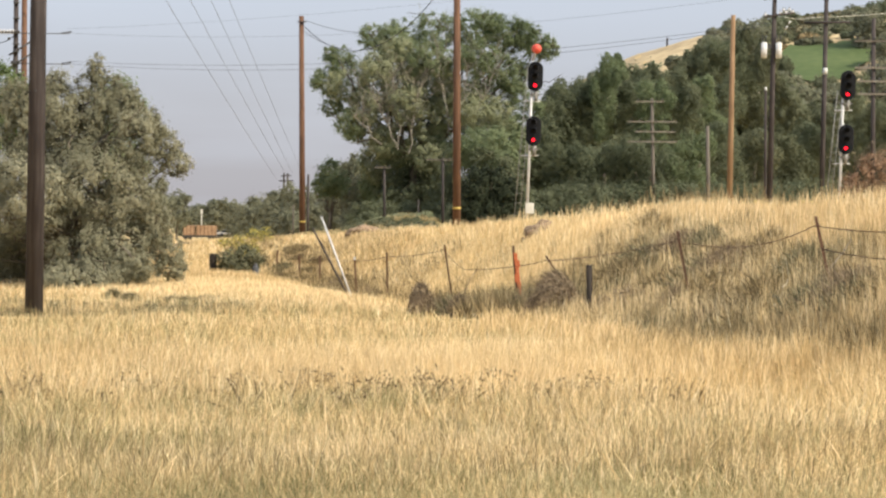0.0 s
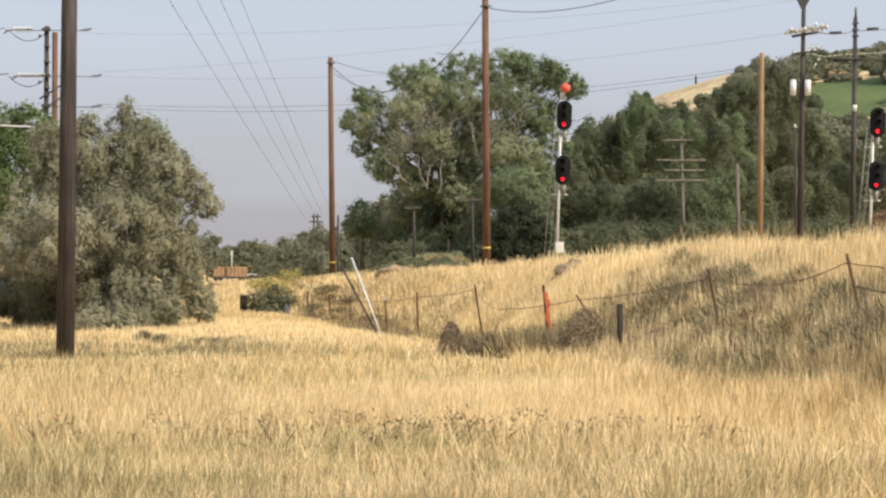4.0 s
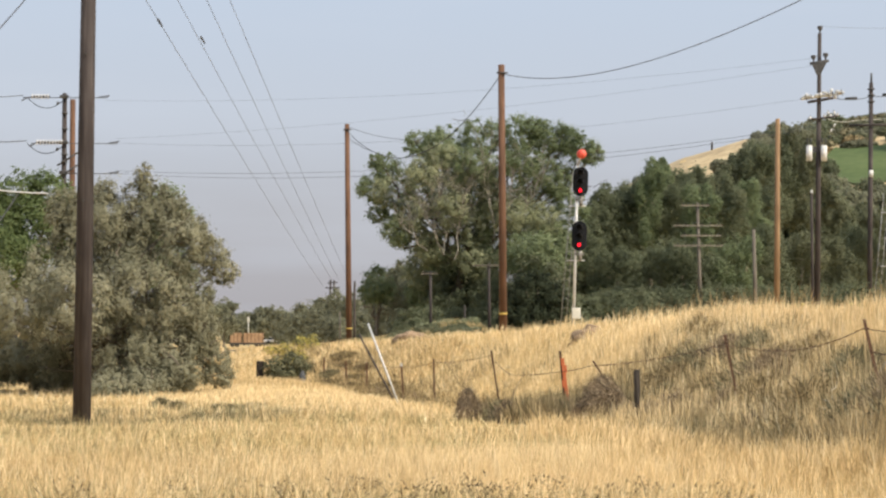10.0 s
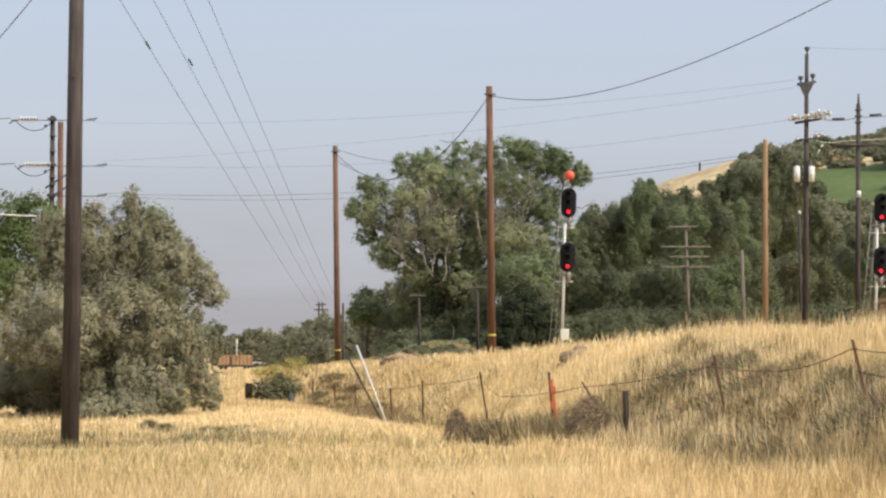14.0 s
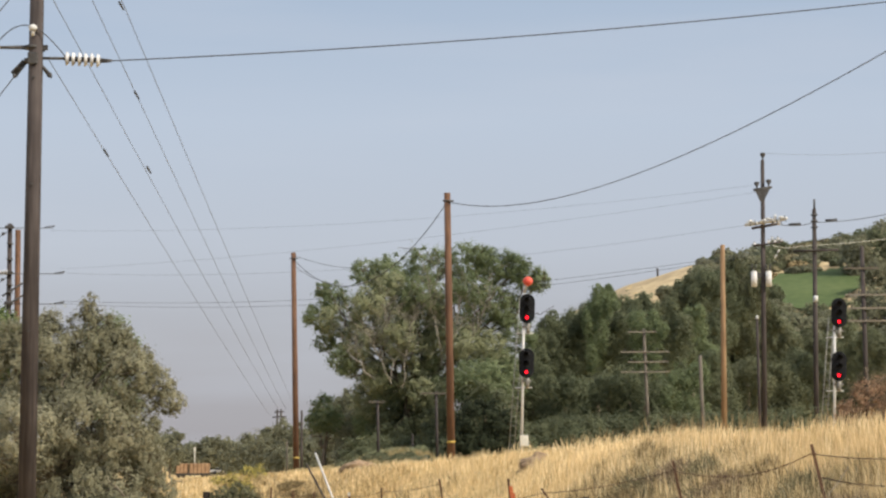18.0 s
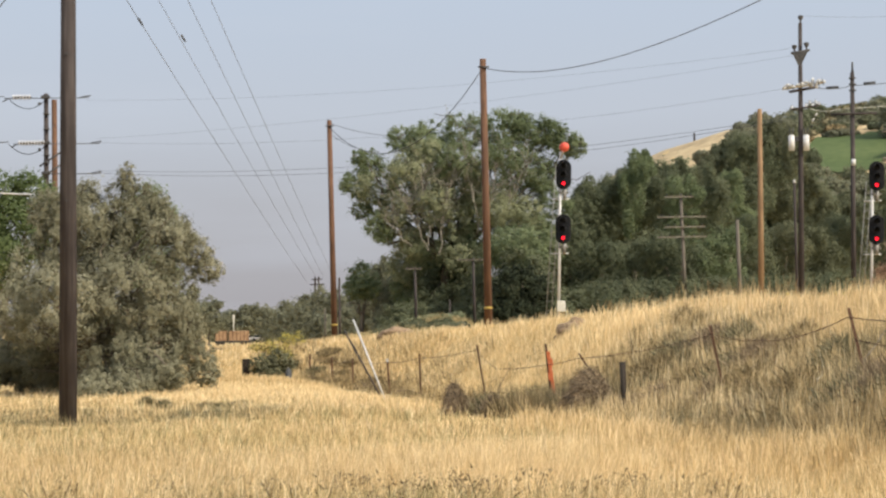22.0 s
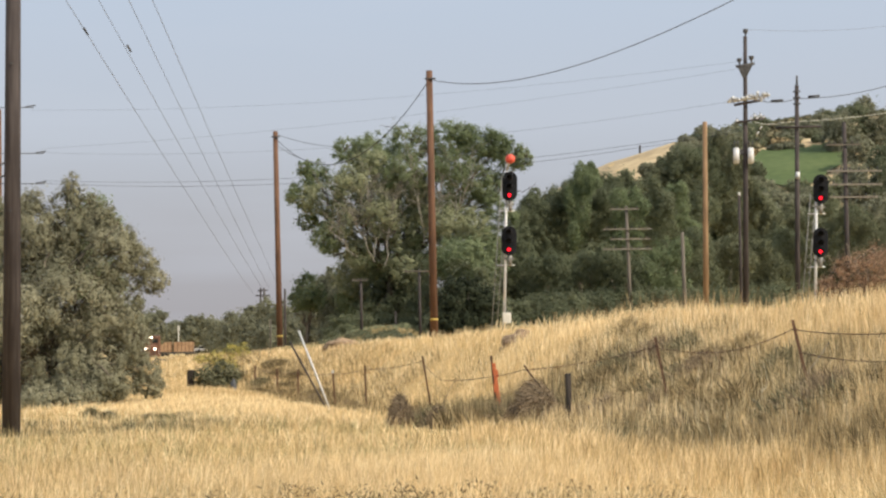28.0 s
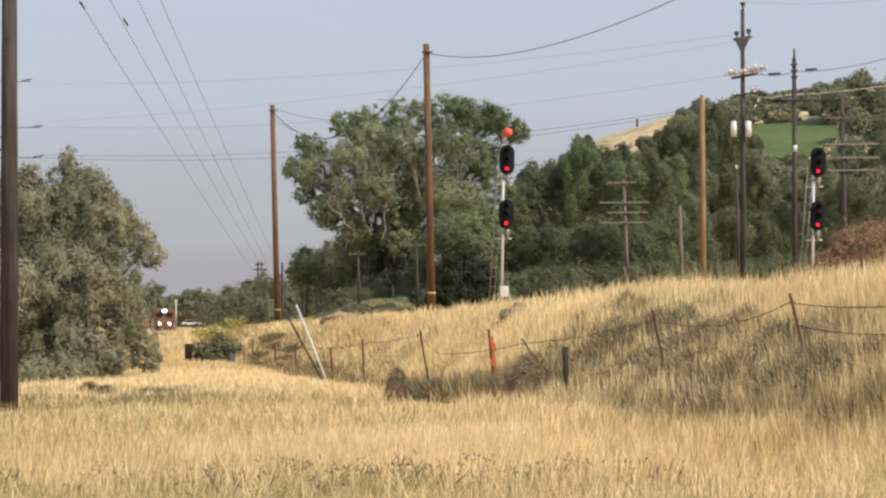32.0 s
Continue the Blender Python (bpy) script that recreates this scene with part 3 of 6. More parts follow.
        tree("understorey_tree", foot(u, d), [lobe(u, v, d, ru, rv), lobe(u - ru * 0.5, v - rv * 0.4, d, ru * 0.8, rv * 0.7), lobe(u + ru * 0.5, v - rv * 0.5, d, ru * 0.8, rv * 0.7)],
             mat, BARK, "dense dark green tree at the edge of the wood", 30 + i, 0.2, 0.09, 0.6, 0.3, group="trees of the wood")
    # juniper between the reddish pole and the signal; deep shade put in its near-black leaf
    D = 108
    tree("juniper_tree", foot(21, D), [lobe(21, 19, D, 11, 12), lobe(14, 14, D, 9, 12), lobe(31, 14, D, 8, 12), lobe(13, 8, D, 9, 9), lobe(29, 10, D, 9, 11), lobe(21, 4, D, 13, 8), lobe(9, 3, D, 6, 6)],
         SHADEDCEDARLEAF, BARK, "dense juniper at the edge of the wood, deep shade in its near-black colour", 290, 0.2, 0.07, 0.7, 0.34, limbs=2)
    # the long dark wood behind the signals, its top line uneven
    spec = ((56, 50, 12, 22, 136, "d"), (67, 53, 12, 21, 138, "d"), (77, 61, 8, 22, 136, "g"), (82, 72, 6, 13, 140, "g"), (88, 56, 11, 20, 138, "d"), (100, 54, 12, 22, 136, "g"), (112, 54, 12, 22, 138, "d"),
            (61, 58, 10, 16, 146, "d"), (71, 62, 9, 17, 148, "d"), (92, 64, 9, 16, 148, "d"), (100, 64, 9, 16, 150, "d"), (108, 66, 8, 14, 150, "s"), (115, 68, 8, 16, 152, "s"),
            (122, 76, 8, 16, 152, "d"), (130, 74, 10, 21, 152, "d"), (139, 74, 10, 21, 156, "d"), (148, 84, 7, 17, 158, "s"), (154, 78, 6, 20, 150, "s"), (146, 62, 11, 22, 160, "s"), (124, 56, 10, 18, 142, "g"), (134, 56, 10, 18, 146, "d"),
            (168, 48, 12, 19, 162, "s"), (160, 62, 6, 14, 158, "s"), (180, 46, 12, 17, 164, "s"), (62, 22, 15, 20, 128, "d"), (80, 26, 15, 22, 130, "d"), (98, 26, 15, 24, 128, "d"),
            (116, 30, 15, 22, 130, "g"), (134, 30, 14, 22, 132, "d"), (150, 30, 14, 22, 134, "s"), (164, 30, 14, 20, 138, "s"), (180, 34, 14, 20, 146, "d"), (200, 40, 14, 30, 144, "d"), (218, 36, 16, 24, 142, "s"), (236, 40, 18, 28, 144, "s"))
    kinds = {"d": (WOODLEAF, "dark green leafy tree standing close in the wood"), "g": (COTTONLEAF, "fresher green leafy tree standing in the dark wood"), "s": (SAGELEAF, "grey-olive leafy tree at the edge of the wood")}
    for i, (u, v, ru, rv, d, kind) in enumerate(spec):
        rng = np.random.default_rng(300 + i)
        lob = [lobe(u, v, d, ru * 0.72, rv * 0.72)]
        for _ in range(7):
            a, k = rng.uniform(0, 6.28), rng.uniform(0.45, 0.8)
            lob.append(lobe(u + k * ru * math.cos(a), v + k * rv * math.sin(a), d + rng.uniform(-2, 1), ru * rng.uniform(0.28, 0.5), rv * rng.uniform(0.2, 0.36)))
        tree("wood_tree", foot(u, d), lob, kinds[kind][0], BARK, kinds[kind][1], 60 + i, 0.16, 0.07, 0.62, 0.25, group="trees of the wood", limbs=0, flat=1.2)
    # a second rank closing the wood behind
    for i, (u, v) in enumerate(((52, 34), (72, 38), (92, 40), (112, 42), (62, 46), (84, 54), (97, 56), (108, 58), (120, 62), (76, 48), (132, 46), (146, 46), (154, 46), (152, 60), (160, 44), (172, 40), (192, 40))):
        d = 168
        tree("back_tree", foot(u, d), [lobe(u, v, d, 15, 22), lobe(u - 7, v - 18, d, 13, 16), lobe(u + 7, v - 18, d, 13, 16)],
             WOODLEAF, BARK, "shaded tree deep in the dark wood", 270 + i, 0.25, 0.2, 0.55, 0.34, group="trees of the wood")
    # low growth filling the wood's foot
    for i, (u, v) in enumerate(((-34, 2), (-22, 3), (-10, 2), (2, 4), (52, 10), (66, 12), (80, 11), (94, 12), (108, 12), (122, 13), (136, 13), (150, 13), (164, 14), (178, 15))):
        d = 121 + (i * 7) % 5
        tree("wood_shrub", foot(u, d), [lobe(u - 5, v, d, 8, 9), lobe(u + 4, v - 1, d + 1, 9, 11), lobe(u, v - 6, d - 1, 10, 8)],
             WOODLEAF, BARK, "leafy dark shrub filling the foot of the wood", 240 + i, 0.08, 0.085, 0.55, 0.34, category="shrub", group="shrubs of the wood")
    # low olive brush on the mound beyond the track
    rng = np.random.default_rng(19)
    for i in range(10):
        u, d = rng.uniform(-46, -8), rng.uniform(107.5, 114)
        x, y, z = foot(u, d)
        r = rng.uniform(0.5, 0.95)
        tree("mound_shrub", (x, y, z), [(Vector((x, y, z + 0.25 * r)), (r, r, 0.42 * r)), (Vector((x + 0.5 * r, y, z + 0.45 * r)), (0.5 * r, 0.5 * r, 0.3 * r))],
             SAGELEAF if i % 3 else SUNLITLEAF, BARK, "low olive-grey brush on the mound beyond the track", 820 + i, 0.04, 0.06, 0.4, 0.34, category="shrub", group="mound shrubs", limbs=0)
    # scrub on the hill to the side, greyed in colour as by haze
    for i, (u, v, ru, rv, d) in enumerate(((203, 97, 8, 11, 262), (212, 101, 7, 12, 264), (225, 99, 11, 16, 264),
                                           (214, 70, 9, 12, 225), (226, 72, 12, 15, 225), (240, 84, 12, 20, 230), (149, 90, 9, 11, 235), (136, 82, 8, 10, 225), (168, 56, 9, 8, 190), (182, 54, 9, 8, 190), (206, 52, 12, 12, 180), (128, 86, 7, 7, 262), (142, 92, 7, 7, 268), (156, 94, 7, 7, 270), (168, 94, 3, 2, 276), (174, 95, 3, 2, 280), (162, 78, 4, 7, 240), (168, 64, 9, 7, 205), (180, 62, 9, 6, 205), (192, 62, 8, 7, 205), (212, 106, 5, 7, 285), (215, 110, 4, 6, 285), (226, 84, 9, 10, 240), (224, 54, 13, 15, 180), (164, 70, 7, 7, 238), (172, 64, 7, 7, 236), (181, 61, 7, 6, 236), (190, 65, 7, 7, 237), (198, 70, 6, 8, 240), (208, 76, 6, 9, 244), (187, 95, 6, 4, 275), (194, 96, 5, 4, 276), (212, 88, 7, 9, 252), (124, 84, 6, 6, 268), (118, 82, 4, 4, 262), (110, 80, 4, 3, 262), (132, 88, 6, 6, 272), (164, 92, 5, 5, 276), (192, 94, 5, 5, 278), (198, 92, 5, 7, 272), (205, 94, 6, 8, 274))):
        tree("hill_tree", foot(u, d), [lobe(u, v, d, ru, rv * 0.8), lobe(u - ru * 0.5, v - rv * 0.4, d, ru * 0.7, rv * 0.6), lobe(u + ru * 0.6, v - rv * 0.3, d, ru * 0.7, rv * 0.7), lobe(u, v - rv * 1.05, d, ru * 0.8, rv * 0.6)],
             WOODLEAF if i % 3 == 1 else HAZEDLEAF, BARK, "grey-green scrub tree on the dry hillside, haze put in its colour", 100 + i, 0.12, 0.19, 0.55, 0.32, group="hillside trees", limbs=0)
    rng = np.random.default_rng(23)
    for i in range(90):
        u, d = rng.uniform(92, 226), rng.uniform(236, 297)
        if u < 122 or (159 < u < 206 and 246 < d < 268):
            continue
        x, y, z = foot(u, d)
        r = rng.uniform(0.7, 1.7)
        tree("hill_shrub", (x, y, z), [(Vector((x, y, z + 0.5 * r)), (r, r, 0.7 * r)), (Vector((x + 0.6 * r, y, z + 0.35 * r)), (0.7 * r, 0.7 * r, 0.5 * r))],
             (SAGELEAF, HAZEDLEAF, WOODLEAF)[i % 3], BARK, "low grey-green shrub on the dry hillside", 900 + i, 0.06, 0.2, 0.5, 0.34, category="shrub", group="hillside shrubs", limbs=0)
    for i in range(44):
        u, d = rng.uniform(152, 206), rng.uniform(269, 290)
        x, y, z = foot(u, d)
        r = rng.uniform(0.4, 1.1)
        tree("hill_shrub", (x, y, z), [(Vector((x, y, z + 0.45 * r)), (r, r, 0.65 * r)), (Vector((x + 0.6 * r, y, z + 0.35 * r)), (0.7 * r, 0.7 * r, 0.5 * r))],
             (SAGELEAF, HAZEDLEAF, SAGELEAF, WOODLEAF)[i % 4], BARK, "low grey-green shrub on the dry hillside", 1100 + i, 0.05, 0.19, 0.5, 0.34, category="shrub", group="hillside shrubs", limbs=0)
    for i in range(40):
        x, y, z = foot(rng.uniform(154, 202), rng.uniform(265, 288))
        r = rng.uniform(0.8, 1.5)
        tree("hill_shrub", (x, y, z), [(Vector((x, y, z + 0.35 * r)), (1.2 * r, r, 0.6 * r)), (Vector((x + 0.9 * r, y, z + 0.25 * r)), (0.8 * r, 0.8 * r, 0.45 * r))],
             (HAZEDLEAF, DRYSAGE, SAGELEAF, HAZEDLEAF, WEED)[i % 5], BARK, "dry brown-green brush above the hillside lawn", 1200 + i, 0.05, 0.2, 0.5, 0.34, category="shrub", group="hillside shrubs", limbs=0)
    # receding trees along the far valley, haze greyed into their leaf colour
    rng = np.random.default_rng(9)
    line = ((-128, 8, 6, 7, 430), (-134, 6, 8, 9, 470), (-121, 1, 8, 7, 560), (-113, 2, 9, 7, 560), (-104, 2, 9, 7, 540), (-97, 4, 7, 8, 420), (-90, 7, 7, 9, 360), (-84, 8, 7, 10, 330), (-78, 7, 7, 11, 300),
            (-70, 9, 8, 12, 260), (-63, 12, 8, 12, 230), (-55, 16, 8, 14, 200), (-46, 14, 8, 15, 180), (-38, 14, 9, 15, 165), (-51, 13, 8, 17, 152), (-42, 18, 9, 14, 144), (-118, 5, 7, 6, 500), (-108, 5, 8, 6, 500), (-100, 5, 7, 7, 470), (-93, 3, 7, 8, 380), (-87, 3, 7, 8, 340), (-81, 2, 7, 9, 300), (-75, 4, 7, 9, 270), (-67, 4, 7, 9, 240), (-58, 4, 8, 8, 170), (-46, 2, 9, 8, 150), (-72, 2, 7, 7, 220), (-140, 12, 8, 10, 420), (-50, 21, 8, 12, 150), (-43, 27, 8, 11, 142))
    for i, (u, v, ru, rv, d) in enumerate(line):
        lob = [lobe(u, v - 0.2 * rv, d, ru, rv * 0.8), lobe(u + rng.uniform(-3, 3), v - 0.9 * rv, d, ru, rv * 0.6)]
        for _ in range(3):
            lob.append(lobe(u + rng.uniform(-0.8, 0.8) * ru, v + rng.uniform(-0.5, 0.6) * rv, d, ru * rng.uniform(0.35, 0.6), rv * rng.uniform(0.3, 0.5)))
        tree("valley_tree", foot(u, d), lob, HAZEDLEAF, BARK, "grey-green tree along the far valley, haze put in its colour", 130 + i, 0.25, 0.00065 * d, 0.5, 0.36, group="valley trees")
    # rust coloured bush beyond the crest
    D = 62
    tree("rust_bush", foot(212, D), [lobe(206, 26, D, 10, 12), lobe(220, 28, D, 13, 15), lobe(197, 20, D, 7, 8), lobe(234, 26, D, 12, 16)],
         REDLEAF, BARK, "rust-brown dried bush beyond the grassy crest", 201, 0.06, 0.026, 0.42, 0.3, category="bush", limbs=4, twigs=6)
    # shrubs by the far end of the fence
    D = 88
    tree("dark_shrub", foot(-98, D), [lobe(-103, -18, D, 6, 6), lobe(-95, -16, D, 6, 6), lobe(-99, -21, D, 9, 5), lobe(-90, -17.5, D, 5, 5)],
         SHRUBLEAF, BARK, "dark grey-green shrub in the dry field", 202, 0.05, 0.05, 0.8, 0.3, category="shrub")
    D = 95
    tree("yellow_flower_bush", foot(-95, D), [lobe(-105, -9.5, D, 4, 2.4), lobe(-98, -8.5, D, 5, 3), lobe(-91, -6.5, D, 5, 3.6), lobe(-85, -5.5, D, 4, 3.6), lobe(-96, -13, D, 9, 4)],
         YELLOWFLOWER, SHRUBLEAF, "loose yellow-flowering rabbitbrush bush", 203, 0.035, 0.034, 0.17, 0.5, category="bush", limbs=4, twigs=6)


woods()


# ---- poles and wires ----
def pole(name, base, top, r1, r2, mat, label, group="utility poles", band=None):
    root = thing(name, base, label, "utility pole", group)
    d = Vector(top) - Vector(base)
    part("shaft", rod(B(), (0, 0, -0.4), d, r1, r2, 16), mat, root)
    if band is not None:
        q = d * band
        r = r1 + (r2 - r1) * band
        part("tag_band", rod(B(), q, q + d.normalized() * 0.09, r + 0.008, sides=16), YELLOWBAND, root, "yellow reflective band")
    return root


def disc_string(root, p, q, n, r=0.15):
    """A string of insulator discs from p to q under a pole, one part."""
    p, q = Vector(p), Vector(q)
    bm = B()
    part("string_core", rod(B(), p, q, 0.36 * r, sides=6), DARKIRON, root)
    for i in range(n):
        a = p.lerp(q, (i + 0.5) / n)
        d = (q - p).normalized()
        rod(bm, a - d * 0.02, a + d * 0.035, r, r * 0.6, 12)
    return part("insulator_string", bm, PORCELAIN, root, "string of pale glazed insulator discs")


def clamp(root, p, q):
    bm = rod(B(), p, q, 0.03, 0.045, 6)
    rod(bm, q, Vector(q) + (Vector(q) - Vector(p)) * 0.25, 0.06, 0.03, 6)
    part("clamp", bm, DARKIRON, root)


def poles():
    # the dark weathered pole at the edge of the field
    D = 42.0
    base, top = foot(-196.1, D), sight(-194.0, 262, D)
    lp = pole("transmission_pole", base, top, 0.189, 0.137, OLDPOLE, "tall dark weathered wooden transmission pole standing in dry grass")
    b = Vector(base)

    def on(u, v, d=D):
        return sight(u, v, d) - b
    disc_string(lp, on(-180.5, 194.8), on(-162.5, 193.6), 6)
    disc_string(lp, on(-229, 200.6, D - 1), on(-212, 200.4, D - 0.5), 5, 0.12)
    part("dead_end", rod(B(), on(-212, 200.4, D - 0.5), on(-199, 200.3), 0.03, 0.045, sides=6), DARKIRON, lp)
    part("dead_end", rod(B(), on(-194, 195), on(-180.5, 194.8), 0.03, sides=6), DARKIRON, lp)
    part("wire_clamp", rod(B(), on(-162.5, 193.6), on(-157.5, 193.5), 0.05, 0.03, 8), DARKIRON, lp)
    disc_string(lp, on(-183, 234.5), on(-164, 234), 6)
    part("dead_end", rod(B(), on(-194, 235), on(-182, 234.5), 0.025, sides=6), DARKIRON, lp)
    for u, v in ((-199, 235), (-199, 193), (-193, 193), (-193, 236)):
        clamp(lp, on(u, v), on(u + (-5 if u < -196 else 5), v - 6))
    clamp(lp, on(-193, 199.5), on(-190.5, 199.2))
    bm = ball(B(), on(-196.0, 210, D - 0.19), 0.09, (1, 1, 0.8), 12, 8)
    rod(bm, on(-196, 206, D - 0.17), on(-196, 209.5, D - 0.19), 0.035, sides=8)
    part("post_insulator", bm, WHITEPAINT, lp, "white porcelain post insulator")
    bm = block(B(), on(-196, 195, D - 0.16), (0.2, 0.08, 0.25), bevel=0.02)
    part("bracket", bm, DARKIRON, lp)
    for k in (0.35, 0.58, 0.75):
        part("bolt", rod(B(), (top - b) * k + Vector((0, -0.19, 0)), (top - b) * k + Vector((0, -0.14, 0)), 0.025, sides=8), DARKIRON, lp)
    part("band", rod(B(), on(-195.9, 192.6), on(-195.9, 194.6), 0.178, sides=16), DARKIRON, lp, "dark steel band round the pole")
    part("band", rod(B(), on(-195.9, 199.4), on(-195.9, 201.0), 0.175, sides=16), DARKIRON, lp, "dark steel band round the pole")
    part("eye_plate", block(B(), on(-190.5, 200.2), (0.16, 0.07, 0.11), bevel=0.02), DARKIRON, lp)
    part("dead_end", rod(B(), on(-206, 187.6), on(-200, 193.6), 0.035, 0.05, 8), DARKIRON, lp)
    W = "sagging grey power line over the field"
    wire(sight(-157.5, 193.5, D), sight(420, 246.2, D + 4), 0.35, 0.0135, WIRE, "heavy dark power line strung high across the field", 60)
    wire(sight(-164, 234, D), sight(420, 287, D + 4), 0.35, 0.0135, WIRE, "heavy dark power line strung high across the field", 60)
    wire(sight(-195, 210.5, D - 0.2), sight(-180, 195.5, D), -0.05, 0.012, WIRE, "looping jumper wire on the dark pole", 10)
    wire(sight(-196.5, 210.8, D - 0.2), sight(-214.5, 201.2, D - 0.5), -0.16, 0.012, WIRE, "looping jumper wire on the dark pole", 14)
    wire(sight(-229, 200.6, D - 1), sight(-262, 202, D - 3), 0.05, 0.015, WIRE, W, 14)
    wire(sight(-204, 187, D), sight(-262, 120, D - 8), 0.1, 0.012, WIRE, W, 14)
    wire(sight(-204, 229, D), sight(-262, 165, D - 8), 0.1, 0.012, WIRE, W, 14)
    far = 320
    for (u, v), (u2, v2) in (((-188, 194), (-80, 21)), ((-193, 236), (-76, 24)), ((-175, 240), (-72.5, 24)), ((-160, 240), (-67.7, 24))):
        wire(sight(u, v, D), sight(u2, v2, far), 0.25, np.linspace(0.008, 0.02, 60), FAINTWIRE, "thin grey power line running off down the valley", 60)
    for (u, v, d) in ((-159.9, 148.2, 44.8), (-139.1, 139.8, 47.4), (-145.3, 176.5, 43.5), (-153.2, 220.6, 42.3)):
        p = sight(u, v, d)
        tagged(part("line_splice", rod(B(), p + Vector((-0.025, -0.1, 0.06)), p + Vector((0.035, 0.1, -0.06)), 0.028, 0.018, sides=8), DARKIRON), "short dark splice sleeve clamped on a power line", "splice", "line splices")

    # the pair of poles beyond the olive
    D = 150
    b = Vector(foot(-206, D))
    dp = pole("dead_end_pole", b, sight(-205.7, 114, D), 0.22, 0.17, OLDPOLE, "dark line pole with crossarms behind the olive tree")
    q = Vector(foot(-201.5, D + 1))
    rp = pole("guy_pole", q, sight(-201.8, 111, D + 1), 0.24, 0.2, REDPOLE, "reddish-brown pole standing beside the dark line pole")

    def on2(u, v):
        return sight(u, v, D - 0.3) - b
    for v, u1, u2, a1, a2, n in ((112.4, -226, -185, -222, -213, 6), (90.2, -222, -180, -219.5, -206, 9), (75.6, -206, -180, -205, -198, 4)):
        part("crossarm", rod(B(), on2(u1, v - 0.4), on2(u2, v - 0.6), 0.03, sides=6), DARKIRON, dp)
        if v > 80:
            disc_string(dp, on2(a1, v + 0.1), on2(a2, v + 0.1), n, 0.22)
        clamp(dp, on2(u2 - 4, v - 0.2), on2(u2, v + 0.3))
        clamp(dp, on2(u1 + 3, v), on2(u1, v - 1.6))
        part("clevis", block(B(), on2(-206, v), (0.62, 0.3, 0.24), bevel=0.05), DARKIRON, dp)
        part("thimble", ball(B(), on2(-209, v - 3.2), 0.12, (1, 0.8, 1), 10, 6), DARKIRON, dp)
    for v in (104, 96.5, 84, 80.5):
        part("pole_band", rod(B(), Vector((0, 0, 0)) + on2(-205.6, v), on2(-205.6, v + 0.7), 0.235, sides=12), DARKIRON, dp)
    for v in (82, 76):
        part("brace", rod(B(), on2(-209, v - 3), on2(-198, v + 4), 0.07, sides=6), DARKIRON, dp)
    for v in (110, 88):
        wire(sight(-224, v + 2, D), sight(-206, v + 1, D), 0.7, 0.03, WIRE, "looping jumper wire on the crossarms", 12)
    wire(sight(-226, 113, D), sight(-300, 117, D), 0.4, 0.03, FAINTWIRE, "grey line wire behind the olive", 10)
    wire(sight(-224, 91, D), sight(-300, 96, D), 0.4, 0.04, FAINTWIRE, "grey line wire behind the olive", 10)
    wire(sight(-181, 92, D), sight(159, 128, 118), 0.6, 0.006, FAINTWIRE, "grey line wire crossing behind the poles", 40)
    wire(sight(-181, 90, D), sight(156, 112.3, 118), 1.1, 0.007, FAINTWIRE, "dark line wire crossing behind the poles", 40)
    wire(sight(-181, 76.5, D), sight(157, 98.5, 118), 1.1, 0.012, FAINTWIRE, "dark line wire crossing behind the poles", 40)
    wire(sight(-181, 75.3, D), sight(157, 97.5, 118), 1.3, 0.012, FAINTWIRE, "dark line wire crossing behind the poles", 40)
    wire(sight(-186, 110.6, D), sight(156, 131, 118), 0.8, 0.006, FAINTWIRE, "grey line wire crossing behind the poles", 40)
    # thin street-lamp arm and service drops left of the olive
    wire(sight(-262, 71, 84), sight(-213, 65.5, 84), 0.1, 0.034, WHITEPAINT, "pale service line before the green poplar", 12)
    wire(sight(-225, 70, 84), sight(-262, 20, 84), 0.2, 0.025, FAINTWIRE, "thin slanting guy line", 8)
    wire(sight(-236, 74, 84), sight(-262, 40, 84), 0.2, 0.025, FAINTWIRE, "thin slanting guy line", 8)

    # two reddish poles carrying the communication cable
    p1 = pole("cable_pole", foot(-67.4, 110), sight(-69.0, 99.2, 110), 0.165, 0.125, REDPOLE, "reddish-brown wooden pole rising from the grassy bank", band=0.075)
    p2 = pole("cable_pole", foot(6.5, 85), sight(5.3, 127.8, 85), 0.165, 0.13, REDPOLE, "reddish-brown wooden pole rising from the grassy bank", band=0.09)
    for root, at in ((p1, sight(-69.0, 96.5, 109.85)), (p2, sight(5.4, 124, 84.85))):
        bb = Vector(root.matrix_basis.translation)
        bm = rod(B(), at - bb + Vector((-0.2, 0, 0)), at - bb + Vector((0.25, 0, 0)), 0.035, sides=6)
        part("cable_clamp", bm, DARKIRON, root)
    wire(sight(5.3, 123.5, 85), sight(-69, 96, 110), 2.35, 0.018, WIRE, "dark slack cable slung between two poles", 40)
    wire(sight(-69, 98, 110), sight(-41, 91.7, 128), 0.15, 0.014, WIRE, "thin dark line between pole and tree", 16)
    wire(sight(-69, 93, 110), sight(-45, 84, 124), 0.3, 0.014, WIRE, "thin dark line between pole and tree", 16)
    wire(sight(6.5, 123.3, 85), sight(260, 219.5, 30), 1.14, np.linspace(0.017, 0.0085, 60), WIRE, "heavy dark cable swooping up from the reddish pole", 60)

    p3 = pole("tan_utility_pole", foot(137.0, 108), sight(137.9, 101.8, 108), 0.16, 0.12, TANPOLE, "tan wooden pole without arms before the wood")
    p7 = pole("short_pole", foot(127.6, 112), sight(126.2, 48.6, 112), 0.12, 0.09, GREYPOLE, "short weathered grey pole stub before the wood")
